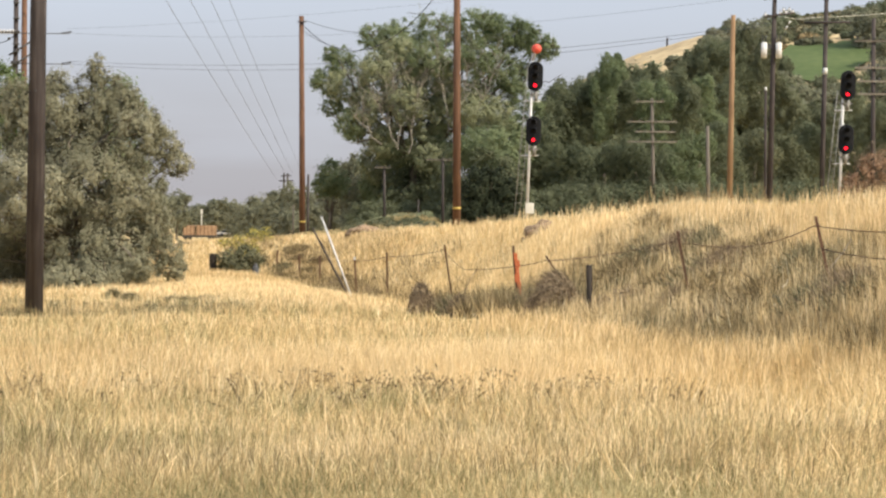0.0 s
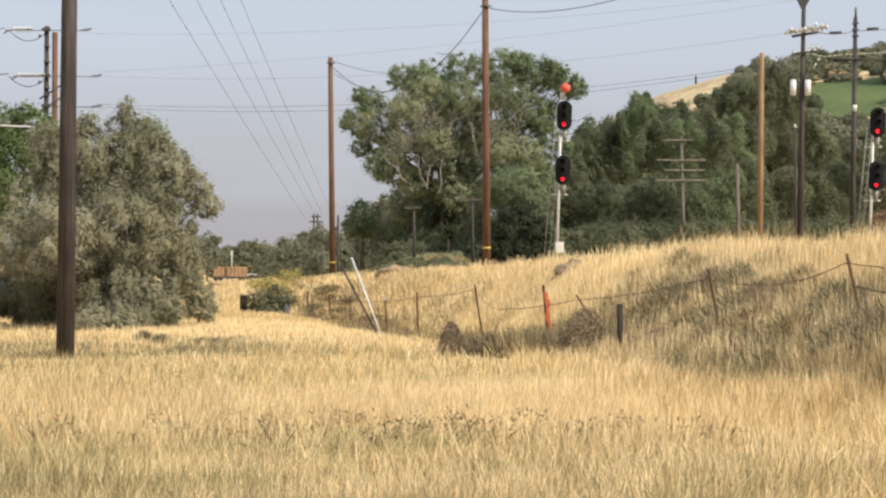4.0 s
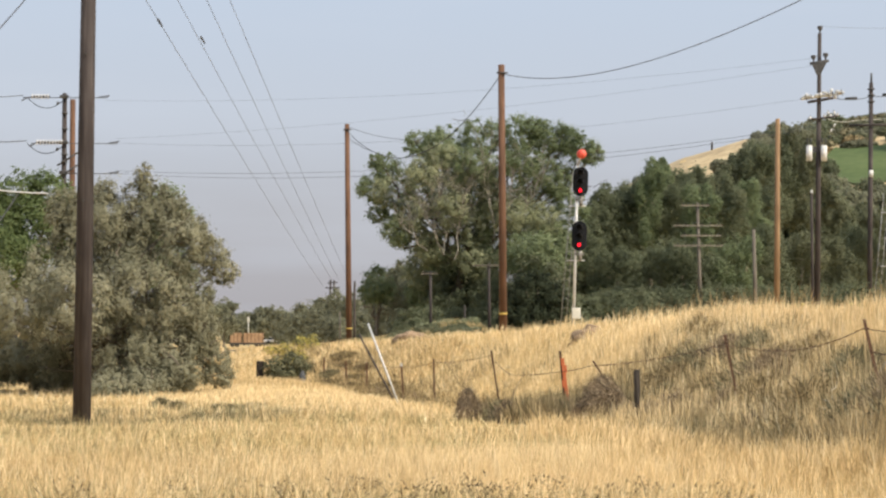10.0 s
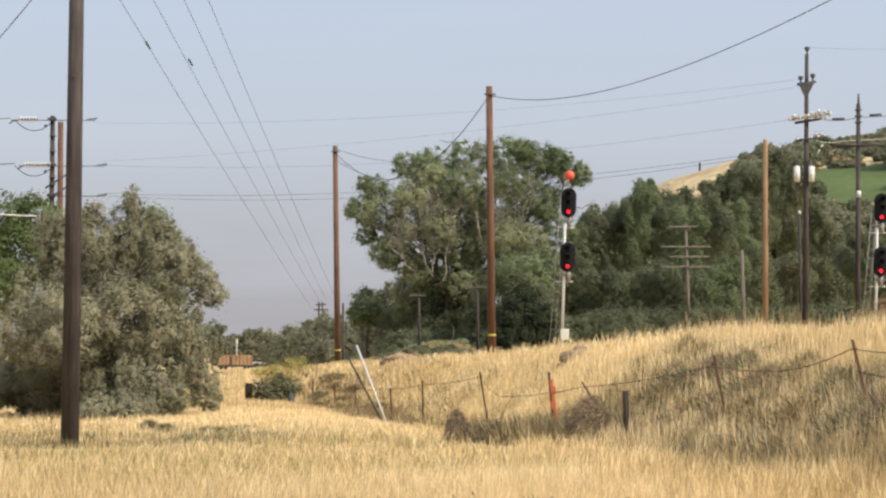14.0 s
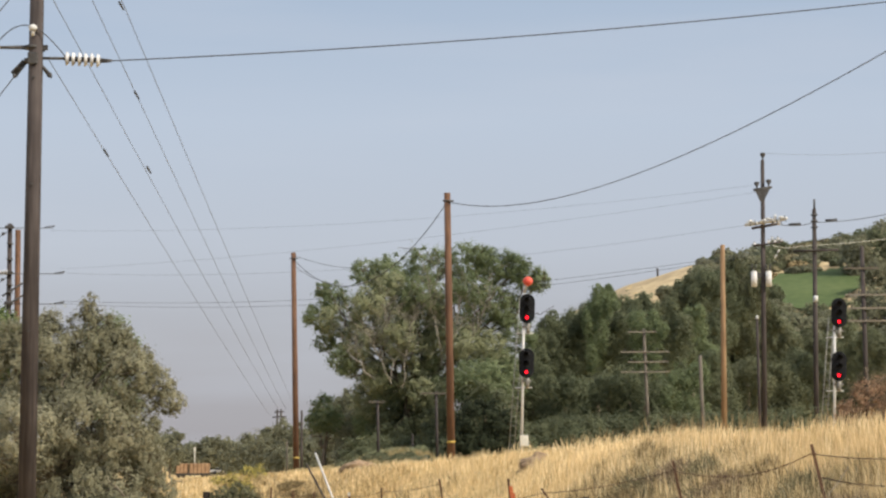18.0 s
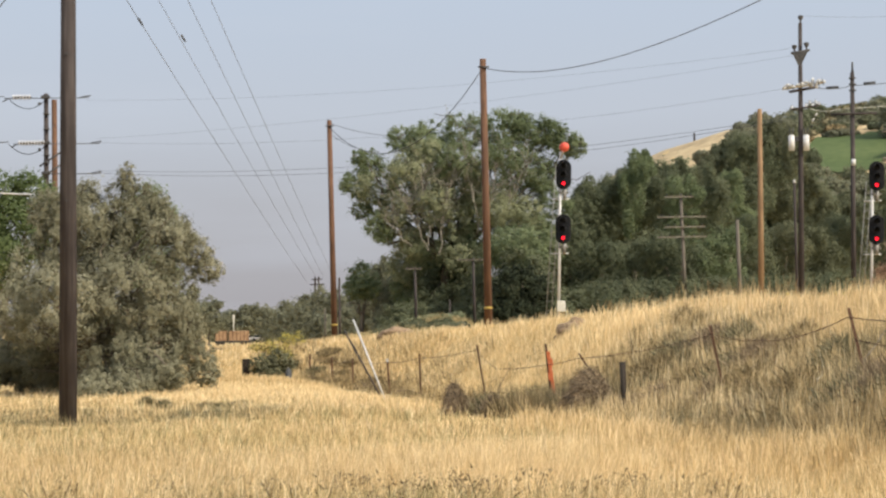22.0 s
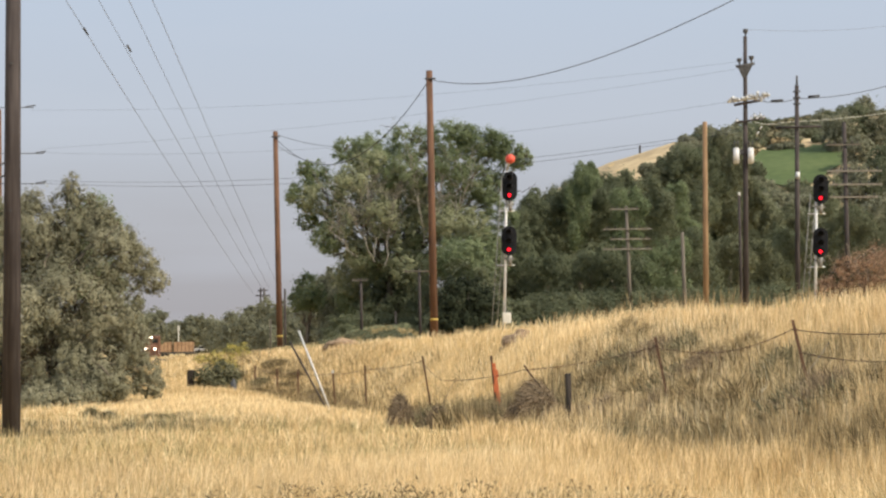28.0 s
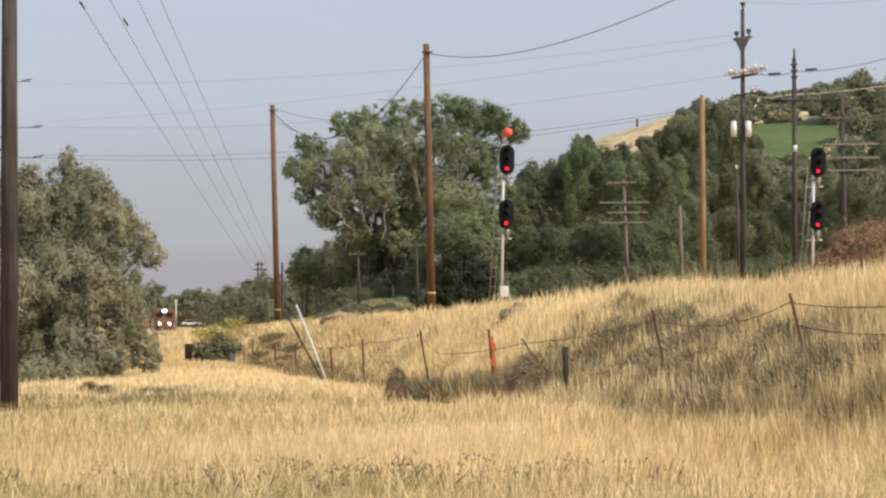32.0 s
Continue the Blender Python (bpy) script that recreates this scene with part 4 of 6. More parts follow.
    # the transformer pole
    D = 115
    b = Vector(foot(156.0, D))
    tp = pole("transformer_pole", b, sight(158.1, 143, D), 0.18, 0.105, OLDPOLE, "dark power pole with crossarms and two transformers")

    def on3(u, v, d=D - 0.2):
        return sight(u, v, d) - b
    def bell(root, p, h, name):
        """A pin with a flared cap."""
        bm = rod(B(), p, p + Vector((0, 0, h * 0.6)), 0.045, 0.05, 8)
        rod(bm, p + Vector((0, 0, h * 0.35)), p + Vector((0, 0, h * 0.7)), 0.06, 0.15, 12)
        rod(bm, p + Vector((0, 0, h * 0.7)), p + Vector((0, 0, h)), 0.15, 0.13, 12)
        return part(name, bm, DARKIRON, root, "dark bell insulator on a pin")

    bell(tp, on3(158.3, 142.9, D), 0.42, "top_insulator")
    bm = B()
    lo, hi1, hi2 = on3(157.5, 123.0), on3(154.2, 128.6), on3(161.6, 129.4)
    faces = [[bm.verts.new(p + Vector((0, k, 0))) for p in (lo + Vector((-0.1, 0, 0)), lo + Vector((0.1, 0, 0)), hi2, hi1)] for k in (-0.07, 0.07)]
    bm.faces.new(faces[0])
    bm.faces.new(faces[1][::-1])
    for k in range(4):
        bm.faces.new((faces[0][k], faces[1][k], faces[1][(k + 1) % 4], faces[0][(k + 1) % 4]))
    bmesh.ops.recalc_face_normals(bm, faces=bm.faces[:])
    part("bracket", bm, DARKIRON, tp, "dark triangular bracket plate")
    part("crossarm", rod(B(), on3(153.4, 128.4), on3(162.4, 129.8), 0.075, sides=6), DARKIRON, tp)
    bell(tp, on3(155.1, 129.2), 0.36, "pin_insulator")
    bell(tp, on3(160.9, 130.0), 0.4, "pin_insulator")
    part("crossarm", rod(B(), on3(150.2, 111.3), on3(168.4, 114.0), 0.06, sides=6), GREYBOX, tp, "pale bleached crossarm")
    part("crossarm", rod(B(), on3(152.4, 109.8, D - 0.35), on3(165, 111.9, D + 0.2), 0.075, sides=6), OLDPOLE, tp)
    for u, v, a in ((150.6, 112.4, 40), (153.2, 112.6, -15), (157.2, 113.2, 20), (161.2, 114.0, -20), (163.3, 114.3, 75), (165.6, 113.4, 80), (167.6, 114.8, -10)):
        p = on3(u, v, D - 0.35)
        q = Vector((math.cos(radians(a)), 0, math.sin(radians(a)))) * 0.24
        bm = rod(B(), p - q, p + q, 0.075, 0.062, 8)
        for k in (-0.5, 0, 0.5):
            rod(bm, p + q * (k - 0.08), p + q * (k + 0.08), 0.11, 0.11, 8)
        part("cutout", bm, WHITEPAINT, tp, "white porcelain fuse cutout")
        part("fuse_tube", rod(B(), p + Vector((0.05, -0.1, 0.12)), p + Vector((0.12, -0.14, -0.22)), 0.018, sides=6), DARKIRON, tp)
    for u in (152.9, 159.9):
        bm = rod(B(), on3(u, 81.5), on3(u, 88.6), 0.168, 0.168, 16)
        rod(bm, on3(u, 88.6), on3(u, 89.2), 0.168, 0.09, 16)
        can = part("transformer", bm, WHITEPAINT, tp, "white cylindrical transformer can")
        part("bushing", rod(rod(B(), on3(u - 0.7, 89.5), on3(u - 0.9, 92.5), 0.035, sides=6), on3(u + 0.7, 89.5), on3(u + 0.9, 92.5), 0.035, sides=6), DARKIRON, can)
    part("hanger", block(B(), on3(156.8, 87, D), (0.5, 0.14, 0.3)), DARKIRON, tp)
    part("crossarm", rod(B(), on3(152.8, 101.3), on3(167, 103.2), 0.055, sides=6), OLDPOLE, tp)
    for u, v in ((153.4, 102.2), (160.2, 103.1), (161.9, 104.6), (163.2, 103.4), (164.8, 104.8), (166.4, 103.8)):
        part("secondary_insulator", ball(B(), on3(u, v), 0.075, (1, 1, 1.2), 10, 6), PORCELAIN, tp)
        part("spool_bolt", rod(B(), on3(u, v - 0.9), on3(u, v + 1.2), 0.03, sides=6), DARKIRON, tp)
    for u, v in ((163, 95.5), (164.5, 98), (162.4, 92.5)):
        part("connector", rod(B(), on3(u, v), on3(u + 1.0, v + 1.4), 0.05, 0.03, 6), WHITEPAINT if v > 95 else DARKIRON, tp)
    part("conduit", rod(B(), on3(154.4, -6, D - 0.1), on3(153.9, 66, D - 0.1), 0.085, 0.07, 8), OLDPOLE, tp, "dark conduit running up beside the pole")
    part("conduit_cap", rod(B(), on3(153.9, 66, D - 0.1), on3(153.9, 67.6, D - 0.1), 0.09, 0.05, 8), WHITEPAINT, tp, "white conduit head")
    # poles further along the same line
    D2 = 132
    b5 = Vector(foot(181.0, D2))
    p5 = pole("line_pole", b5, sight(182.6, 119, D2), 0.18, 0.13, OLDPOLE, "dark line pole with short crossarms before the hill")
    part("pole_pin", rod(B(), sight(182.7, 118.5, D2) - b5, sight(182.75, 123.8, D2) - b5, 0.075, 0.06, 8), DARKIRON, p5, "slim dark ridge pin")
    for v in (116, 113, 110):
        part("spool", rod(B(), sight(180.9, v, D2 - 0.15) - b5, sight(184.2, v + 0.2, D2 - 0.15) - b5, 0.06, sides=8), DARKIRON, p5)
    for u1, u2, v, mat in ((172, 194, 98.6, OLDPOLE),):
        part("crossarm", rod(B(), sight(u1, v, D2 - 0.2) - b5, sight(u2, v + 0.5, D2 - 0.2) - b5, 0.07, sides=6), mat, p5)
    part("pole_band", rod(B(), sight(182.2, 74, D2 - 0.3) - b5, sight(182.4, 77, D2 - 0.3) - b5, 0.14, sides=8), WHITEPAINT, p5, "white marker plate")
    for u1, u2, v in ((170.1, 175.9, 111.5), (188.0, 193.6, 113.4)):
        disc = rod(B(), sight(u1, v, D2), sight(u2, v + 0.4, D2), 0.08, sides=8)
        tagged(part("line_insulator", disc, WIRE), "dark sleeve insulator in a line wire", "insulator", "line insulators")
    wire(sight(158, 113.5, 115), sight(182.3, 112.5, D2), 0.25, 0.025, WIRE, "dark line wire between two power poles", 14)
    wire(sight(182.3, 112.5, D2), sight(235, 121, D2 + 14), 0.3, 0.025, WIRE, "dark line wire between two power poles", 14)
    wire(sight(162, 101.5, 115), sight(174.5, 101, D2), 0.12, 0.013, GREYBOX, "pale twisted service line", 14)
    wire(sight(174.5, 101, D2), sight(245, 108, D2 + 10), 0.15, 0.013, GREYBOX, "pale twisted service line", 14)
    wire(sight(158.3, 146.4, 115), sight(260, 153, D2 + 20), 0.5, 0.008, FAINTWIRE, "thin grey line wire over the hill", 14)
    D3 = 136
    b6 = Vector(foot(206, D3))
    p6 = pole("telegraph_pole", b6, sight(205.2, 101, D3), 0.175, 0.13, OLDPOLE, "grey telegraph pole with four pale crossarms", "telegraph poles")
    for u1, u2, v in ((196.2, 213, 90), (196.5, 223, 77.2), (197.6, 223, 70.7), (197.6, 221, 64.6)):
        arm = part("crossarm", block(B(), (sight(u1, v, D3 - 0.2) + sight(u2, v + 0.3, D3 - 0.2)) / 2 - b6, ((u2 - u1) * D3 / 1000, 0.1, 0.1)), PALEARM if v < 80 else GREYPOLE, p6)
        for k in range(6):
            u = u1 + (u2 - u1) * (k + 0.5) / 6
            part("pin", rod(B(), sight(u, v + 0.4, D3 - 0.2) - b6, sight(u, v + 1.9, D3 - 0.2) - b6, 0.03, 0.05, 6), DARKIRON, arm)
    D4 = 122
    b8 = Vector(foot(101.5, D4))
    hp = pole("telegraph_pole", b8, sight(99.4, 61.5, D4), 0.12, 0.09, GREYPOLE, "thin grey telegraph pole with four crossarms before the wood", "telegraph poles")
    for u1, u2, v in ((91.7, 105.4, 60), (88, 111.4, 50.4), (91.5, 110.8, 45.6), (88, 111.4, 40.8)):
        arm = part("crossarm", block(B(), (sight(u1, v, D4 - 0.15) + sight(u2, v, D4 - 0.15)) / 2 - b8, ((u2 - u1) * D4 / 1000, 0.08, 0.07)), PALEARM, hp)
        for k in range(6):
            u = u1 + (u2 - u1) * (k + 0.5) / 6
            part("pin", rod(B(), sight(u, v + 0.4, D4 - 0.15) - b8, sight(u, v + 1.4, D4 - 0.15) - b8, 0.02, 0.035, 6), DARKIRON, arm)
    # far poles down the valley
    b9 = Vector(foot(-74.9, far))
    fp = pole("valley_pole", b9, sight(-74.9, 24, far), 0.17, 0.14, OLDPOLE, "distant dark double pole with crossarms")
    part("twin_shaft", rod(B(), sight(-76.6, 0, far) - b9, sight(-76.6, 24, far) - b9, 0.17, 0.14, 8), OLDPOLE, fp)
    for v, k in ((22.6, 2.4), (20.2, 3.4)):
        part("crossarm", rod(B(), sight(-75.6 - k, v, far) - b9, sight(-75.6 + k, v + 0.2, far) - b9, 0.09, sides=6), OLDPOLE, fp)
    for u, v, d, r, mat in ((-65, 23.4, 160, 0.1, OLDPOLE), (-72, 8.8, 105, 0.045, GREYPOLE), (-12, 12, 118, 0.05, OLDPOLE)):
        pole("thin_pole", foot(u, d), sight(u, v, d), r, r * 0.8, mat, "thin weathered pole among the valley trees")
    for u, v, u1, u2 in ((-28.3, 28.0, -33.2, -25.2), (-0.2, 32.0, -8.5, 4.3)):
        d = 112.5
        b10 = Vector(foot(u, d))
        op = pole("telegraph_pole", b10, sight(u - 0.3, v, d), 0.085, 0.065, OLDPOLE, "short old telegraph pole with one crossarm before the wood", "telegraph poles")
        arm = part("crossarm", block(B(), (sight(u1, v - 1, d - 0.1) + sight(u2, v - 0.8, d - 0.1)) / 2 - b10, ((u2 - u1) * d / 1000, 0.07, 0.07)), GREYPOLE, op)
        for k in range(4):
            q = sight(u1 + (u2 - u1) * (k + 0.5) / 4, v - 0.6, d - 0.1) - b10
            part("pin", rod(B(), q, q + Vector((0, 0, 0.11)), 0.02, 0.03, 6), DARKIRON, arm)
    # small posts on the hill's skyline
    for u in (106.4, 176.8, 188.6):
        x, y = u * 0.298, 298
        p = (x, y, gz(x, y))
        tagged(part("hill_post", rod(B(), p, (x, y, p[2] + 1.3), 0.16, sides=6), OLDPOLE), "dark fence post on the hill skyline", "post", "hill fence posts")


poles()


# ---- railway signals ----
def signal(base, tops, label):
    """A two-headed colour light signal: mast, case, ladder, ball on top. tops: places of ball, two red lamps, case."""
    b = Vector(base)
    top, lamp1, lamp2, case = [Vector(p) - b if p is not None else None for p in tops]
    root = thing("railway_signal", base, label, "railway signal", "railway signals")
    lean = (lamp1 - lamp2).normalized()
    up0 = lamp2 - lean * ((lamp2.z + 0.2) / lean.z) + Vector((-0.14, 0.3, 0))
    mast_top = lamp1 + lean * (1.3 if top is not None else 0.7) + Vector((-0.12, 0.3, 0))
    part("mast", rod(B(), up0, mast_top, 0.064, 0.052, 12), STEEL, root)
    for lamp in (lamp1, lamp2):
        c = lamp + lean * 0.36
        m = Matrix.Translation(c) @ pose(0, 0, 0, 0, math.degrees(math.atan2(lean.x, lean.z)), -6)
        bm = B()
        # the oval background: half discs joined by a slab
        ring = []
        for k in range(40):
            a = 2 * math.pi * k / 40
            ring.append((0.31 * math.cos(a), 0.31 * math.sin(a) + (0.29 if math.sin(a) >= 0 else -0.29)))
        lo = [bm.verts.new((x, 0.05, z)) for x, z in ring]
        hi = [bm.verts.new((x * 0.97, 0.0, z * 0.985)) for x, z in ring]
        bm.faces.new(lo)
        bm.faces.new(hi[::-1])
        for k in range(40):
            bm.faces.new((lo[k], lo[(k + 1) % 40], hi[(k + 1) % 40], hi[k]))
        bmesh.ops.recalc_face_normals(bm, faces=bm.faces[:])
        bm.transform(m)
        head = part("signal_head", bm, BLACKPAINT, root, "black oval signal background")
        part("lamp_case", block(B(), (0, 0.2, 0), (0.34, 0.3, 0.95), m, 0.04), BLACKPAINT, head)
        for k, z in enumerate((0.36, 0.0, -0.36)):
            bm = B()
            made = []
            for s in range(15):
                a = math.radians(-30 + 240 * s / 14)
                for yy, rr in ((0.0, 0.125), (-0.26, 0.115)):
                    made.append(bm.verts.new((rr * math.cos(a), yy if s not in (0, 14) else yy * 0.6, z + rr * math.sin(a))))
            for s in range(14):
                bm.faces.new((made[2 * s], made[2 * s + 1], made[2 * s + 3], made[2 * s + 2]))
            bm.transform(m)
            part("hood", bm, BLACKPAINT, head)
            bm = B()
            ball(bm, (0, -0.012, z), 0.068 if k == 2 else 0.085, (1, 0.25, 1), 16, 8)
            bm.transform(m)
            part("lens", bm, REDLAMP if k == 2 else UNLIT, head, "lit red signal lens" if k == 2 else "dark unlit lens")
            if k == 2:
                bm = ball(B(), (0.004, -0.03, z - 0.004), 0.024, (1, 0.3, 1), 10, 6)
                bm.transform(m)
                part("lens_core", bm, LAMPCORE, head, "dimmer core of the red lens")
        part("bracket", block(rod(B(), m @ Vector((0.03, 0.28, -0.58)), m @ Vector((0.03, 0.28, -0.98)), 0.085, 0.075, 10), m @ Vector((0.0, 0.25, -0.72)), (0.4, 0.08, 0.07)), PIPE, head, "grey mounting bracket")
    if top is not None:
        part("ball_finial", ball(B(), top, 0.2, (1, 1, 0.95), 20, 12), BALLPAINT, root, "bright orange-red ball on top")
        part("finial_stem", rod(B(), mast_top - lean * 0.3, top, 0.05, sides=8), STEEL, root)
    if case is not None:
        part("junction_case", block(B(), case + Vector((0, -0.05, 0.02)), (0.34, 0.3, 0.44), bevel=0.03), GREYBOX, root, "light grey junction case")
    # ladder behind
    foot0 = Vector((up0.x - 0.42, up0.y + 0.6, up0.z + 0.1))
    head0 = mast_top - lean * 0.5 + Vector((-0.05, 0.45, 0))
    for s in (-0.11, 0.11):
        part("ladder_rail", rod(B(), foot0 + Vector((s, 0, 0)), head0 + Vector((s, 0, 0)), 0.016, sides=6), PIPE, root)
    for k in range(18):
        q = foot0.lerp(head0, (k + 0.5) / 18)
        part("rung", rod(B(), q + Vector((-0.11, 0, 0)), q + Vector((0.11, 0, 0)), 0.009, sides=5), PIPE, root)
    for lamp in (lamp1, lamp2):
        q = lamp - lean * 0.62 + Vector((-0.1, 0.3, 0))
        part("stay", rod(B(), q + Vector((-0.35, 0.1, 0)), q + Vector((0.35, 0, 0)), 0.025, sides=6), STEEL, root)


def signals():
    D = 84
    signal(foot(40.8, D), (sight(43.9, 84.8, D), sight(43.3, 67.3, D), sight(42.7, 41.1, D), sight(41.3, 8.0, D)), "two-headed railway signal showing red under an orange ball")
    signal(foot(189.0, D), (None, sight(193.3, 64.5, D), sight(192.7, 38.7, D), None), "two-headed railway signal showing red beyond the grassy crest")


signals()


# ---- fence, pipes, rocks ----
def fence():
    posts = ((-92, -15.5, 106, 2, 1.0), (-87.8, -15.2, 100, 3, 1.05), (-79.4, -13.1, 93, -1, 1.1), (-69, -14.8, 86, 1, 1.1), (-59, -15.5, 80, 0, 1.1), (-42.4, -15.8, 70, 4, 1.1), (-27, -13.6, 63, 2, 1.2),
             (0.6, -9.6, 51, 11, 1.25), (33.6, -9.7, 43.5, 6, 1.2), (49.3, -14.4, 41, 33, 1.0), (112.3, -1.8, 31.5, 11, 1.25), (178.6, 5.8, 26, 12, 1.25), (262, 12, 21.5, 9, 1.2))
    tops = []
    for i, (u, v, d, lean, hgt) in enumerate(posts):
        top = sight(u, v, d)
        bx = top.x + math.tan(radians(lean)) * hgt
        base = (bx, d, gz(bx, d))
        orange = i == 8
        root = thing("fence_post", base, "leaning rusty fence post with orange marker tape" if orange else "thin rusty steel fence post leaning in dry grass", "fence post", "fence posts")
        t = top - Vector(base)
        bm = B()
        m = Vector((0, 0, 1)).rotation_difference(t).to_matrix().to_4x4()
        wdt = 0.05 if orange else (0.062 if i == 5 else max(0.036, 0.00085 * d))
        block(bm, (0, 0, t.length / 2 - 0.15), (wdt, 0.008, t.length + 0.3), m, 0.0)
        block(bm, (0, 0.018, t.length / 2 - 0.15), (0.008, 0.032, t.length + 0.3), m)
        for k in range(9):
            block(bm, (0, -0.006, t.length * (0.3 + 0.075 * k)), (0.018, 0.016, 0.012), m)
        part("stake", bm, RUST, root)
        if orange:
            bm = B()
            for k in range(7):
                block(bm, (0.035 + 0.012 * (k % 3), -0.05 - 0.006 * (k % 2), t.length * (0.2 + 0.105 * k)), (0.07 + 0.03 * (k % 2), 0.012, t.length * 0.115), m)
            part("marker_tape", bm, ORANGEPOST, root, "faded orange plastic marker tape")
        part("wire_clip", rod(B(), m @ Vector((-0.035, -0.012, t.length - 0.12)), m @ Vector((0.035, -0.012, t.length - 0.12)), 0.009, sides=5), RUST, root)
        if i == 5:
            part("white_tip", block(B(), (0, 0, t.length - 0.06), (wdt + 0.008, 0.02, 0.12), m), WHITEPAINT, root, "white-painted post tip")
        tops.append(top)
    rng = np.random.default_rng(4)
    spans = [(tops[a] - Vector((0, 0, 0.12)), tops[a + 1] - Vector((0, 0, 0.12)), 0.06) for a in range(7)]
    tie, stay = sight(10.4, -21.3, 48.8), sight(143.4, -9.3, 28.4)
    spans += [(sight(1.2, -13.0, 50.9), tie, 0.05), (tie, sight(33.8, -19.6, 43.5), 0.03), (sight(33.8, -19.6, 43.5), sight(48.5, -16.8, 40.5), 0.02), (sight(48.5, -16.8, 40.5), sight(112.2, -6.5, 31.5), 0.06),
              (sight(112.2, -6.5, 31.5), stay, 0.03), (stay, sight(178.2, 1.4, 26), 0.05), (sight(178.2, 1.4, 26), tops[12] - Vector((0, 0, 0.2)), 0.08), (sight(181, -9.5, 26), tops[12] - Vector((0, 0, 0.5)), 0.1),
              (stay, sight(142.9, -21, 28.4), 0.0)]
    for p, q, sag in spans:
        far = (p.y + q.y) / 2
        meshes = [tube(hang(p, q, sag, 16), 0.0055 if far < 60 else 0.008, 5)]
        if far < 60:
            for k in range(int((p - q).length / 0.3)):
                s = (k + 0.5) * 0.3 / (p - q).length
                c = p.lerp(q, s) - Vector((0, 0, 4 * sag * s * (1 - s)))
                o = Vector(rng.normal(0, 0.018, 3))
                meshes.append(tube([c - o, c + o], 0.005, 4))
        tagged(part_np("barbed_wire", *join(meshes), RUST), "slack rusty barbed wire strung between fence posts", "wire", "fence wires")
    # a bare branch bowed under the slack wire
    tagged(part_np("dry_branch", *tube(hang(sight(9.5, -36, 46), sight(16.5, -21.5, 46), -0.1, 9), np.linspace(0.014, 0.006, 9), 5), TWIG), "thin bare branch bowed up beside the fence", "stick", "broken sticks")
    # old wooden stump post
    base = (71.3 * 0.037, 37, gz(71.3 * 0.037, 37))
    st = thing("wooden_post", base, "dark weathered wooden post stub beside the fence", "fence post")
    t = sight(70.3, -18.6, 37) - Vector(base)
    bm = rod(B(), (0, 0, -0.2), t, 0.062, 0.056, 10)
    for w in bm.verts:
        w.co += Vector(rng.normal(0, 0.006, 3))
    part("stub", bm, STUB, st)
    # two leaning steel pipes with a panel
    base = (-44.3 * 0.056, 56, gz(-44.3 * 0.056, 56))
    b = Vector(base)
    for (u, v), (ub, vb), dd in (((-62.5, -2.6), (-44.6, -36), 56), ((-58.5, 3.2), (-43.6, -35.5), 56.4)):
        p, q = sight(ub, vb, 56), sight(u, v, dd)
        q0 = q - p
        root = thing("leaning_pipe", (p.x, p.y, gz(p.x, p.y)), "bare grey steel pipe leaning out of the grass", "pipe", "leaning pipes")
        off = p - Vector(root.matrix_basis.translation)
        dirn = q0.normalized()
        part("tube", rod(B(), off - dirn * 0.7, off + q0, 0.026, 0.026, 12), OLDPOLE if v < 0 else STEEL, root, "dark weathered pipe" if v < 0 else "pale galvanised pipe")
        part("cap", rod(B(), off + q0, off + q0 + dirn * 0.03, 0.031, 0.027, 12), DARKIRON, root)


fence()


def boulder(at, size, seed, label, mat=ROCK):
    rng = np.random.default_rng(seed)
    bm = B()
    bmesh.ops.create_icosphere(bm, subdivisions=4, radius=1)
    o = Vector(rng.uniform(0, 50, 3))
    for w in bm.verts:
        n = noise.noise(w.co * 1.3 + o) * 0.3 + noise.noise(w.co * 3.5 + o) * 0.12 + noise.noise(w.co * 9 + o) * 0.04
        w.co = Vector((w.co.x * size[0], w.co.y * size[1], w.co.z * size[2])) * (1 + n)
    ob = part("boulder", bm, mat)
    ob.matrix_basis = pose(*at)
    return tagged(ob, label, "rock", "rocks on the bank")


def rocks():
    x, y = -38 * 0.092, 92
    boulder((x, y, gz(x, y) + 0.02), (0.85, 0.6, 0.5), 1, "low brown rock in the dry grass crest")
    x, y = 49 * 0.062, 62
    boulder((x, y, gz(x, y) - 0.2), (0.68, 0.5, 0.5), 5, "rounded brown rock in the golden crest grass")
    x, y = -90 * 0.086, 86
    boulder((x, y, gz(x, y) + 0.3), (0.13, 0.16, 0.34), 6, "pale grey rock beside the dark shrub", GREYPANEL)


rocks()


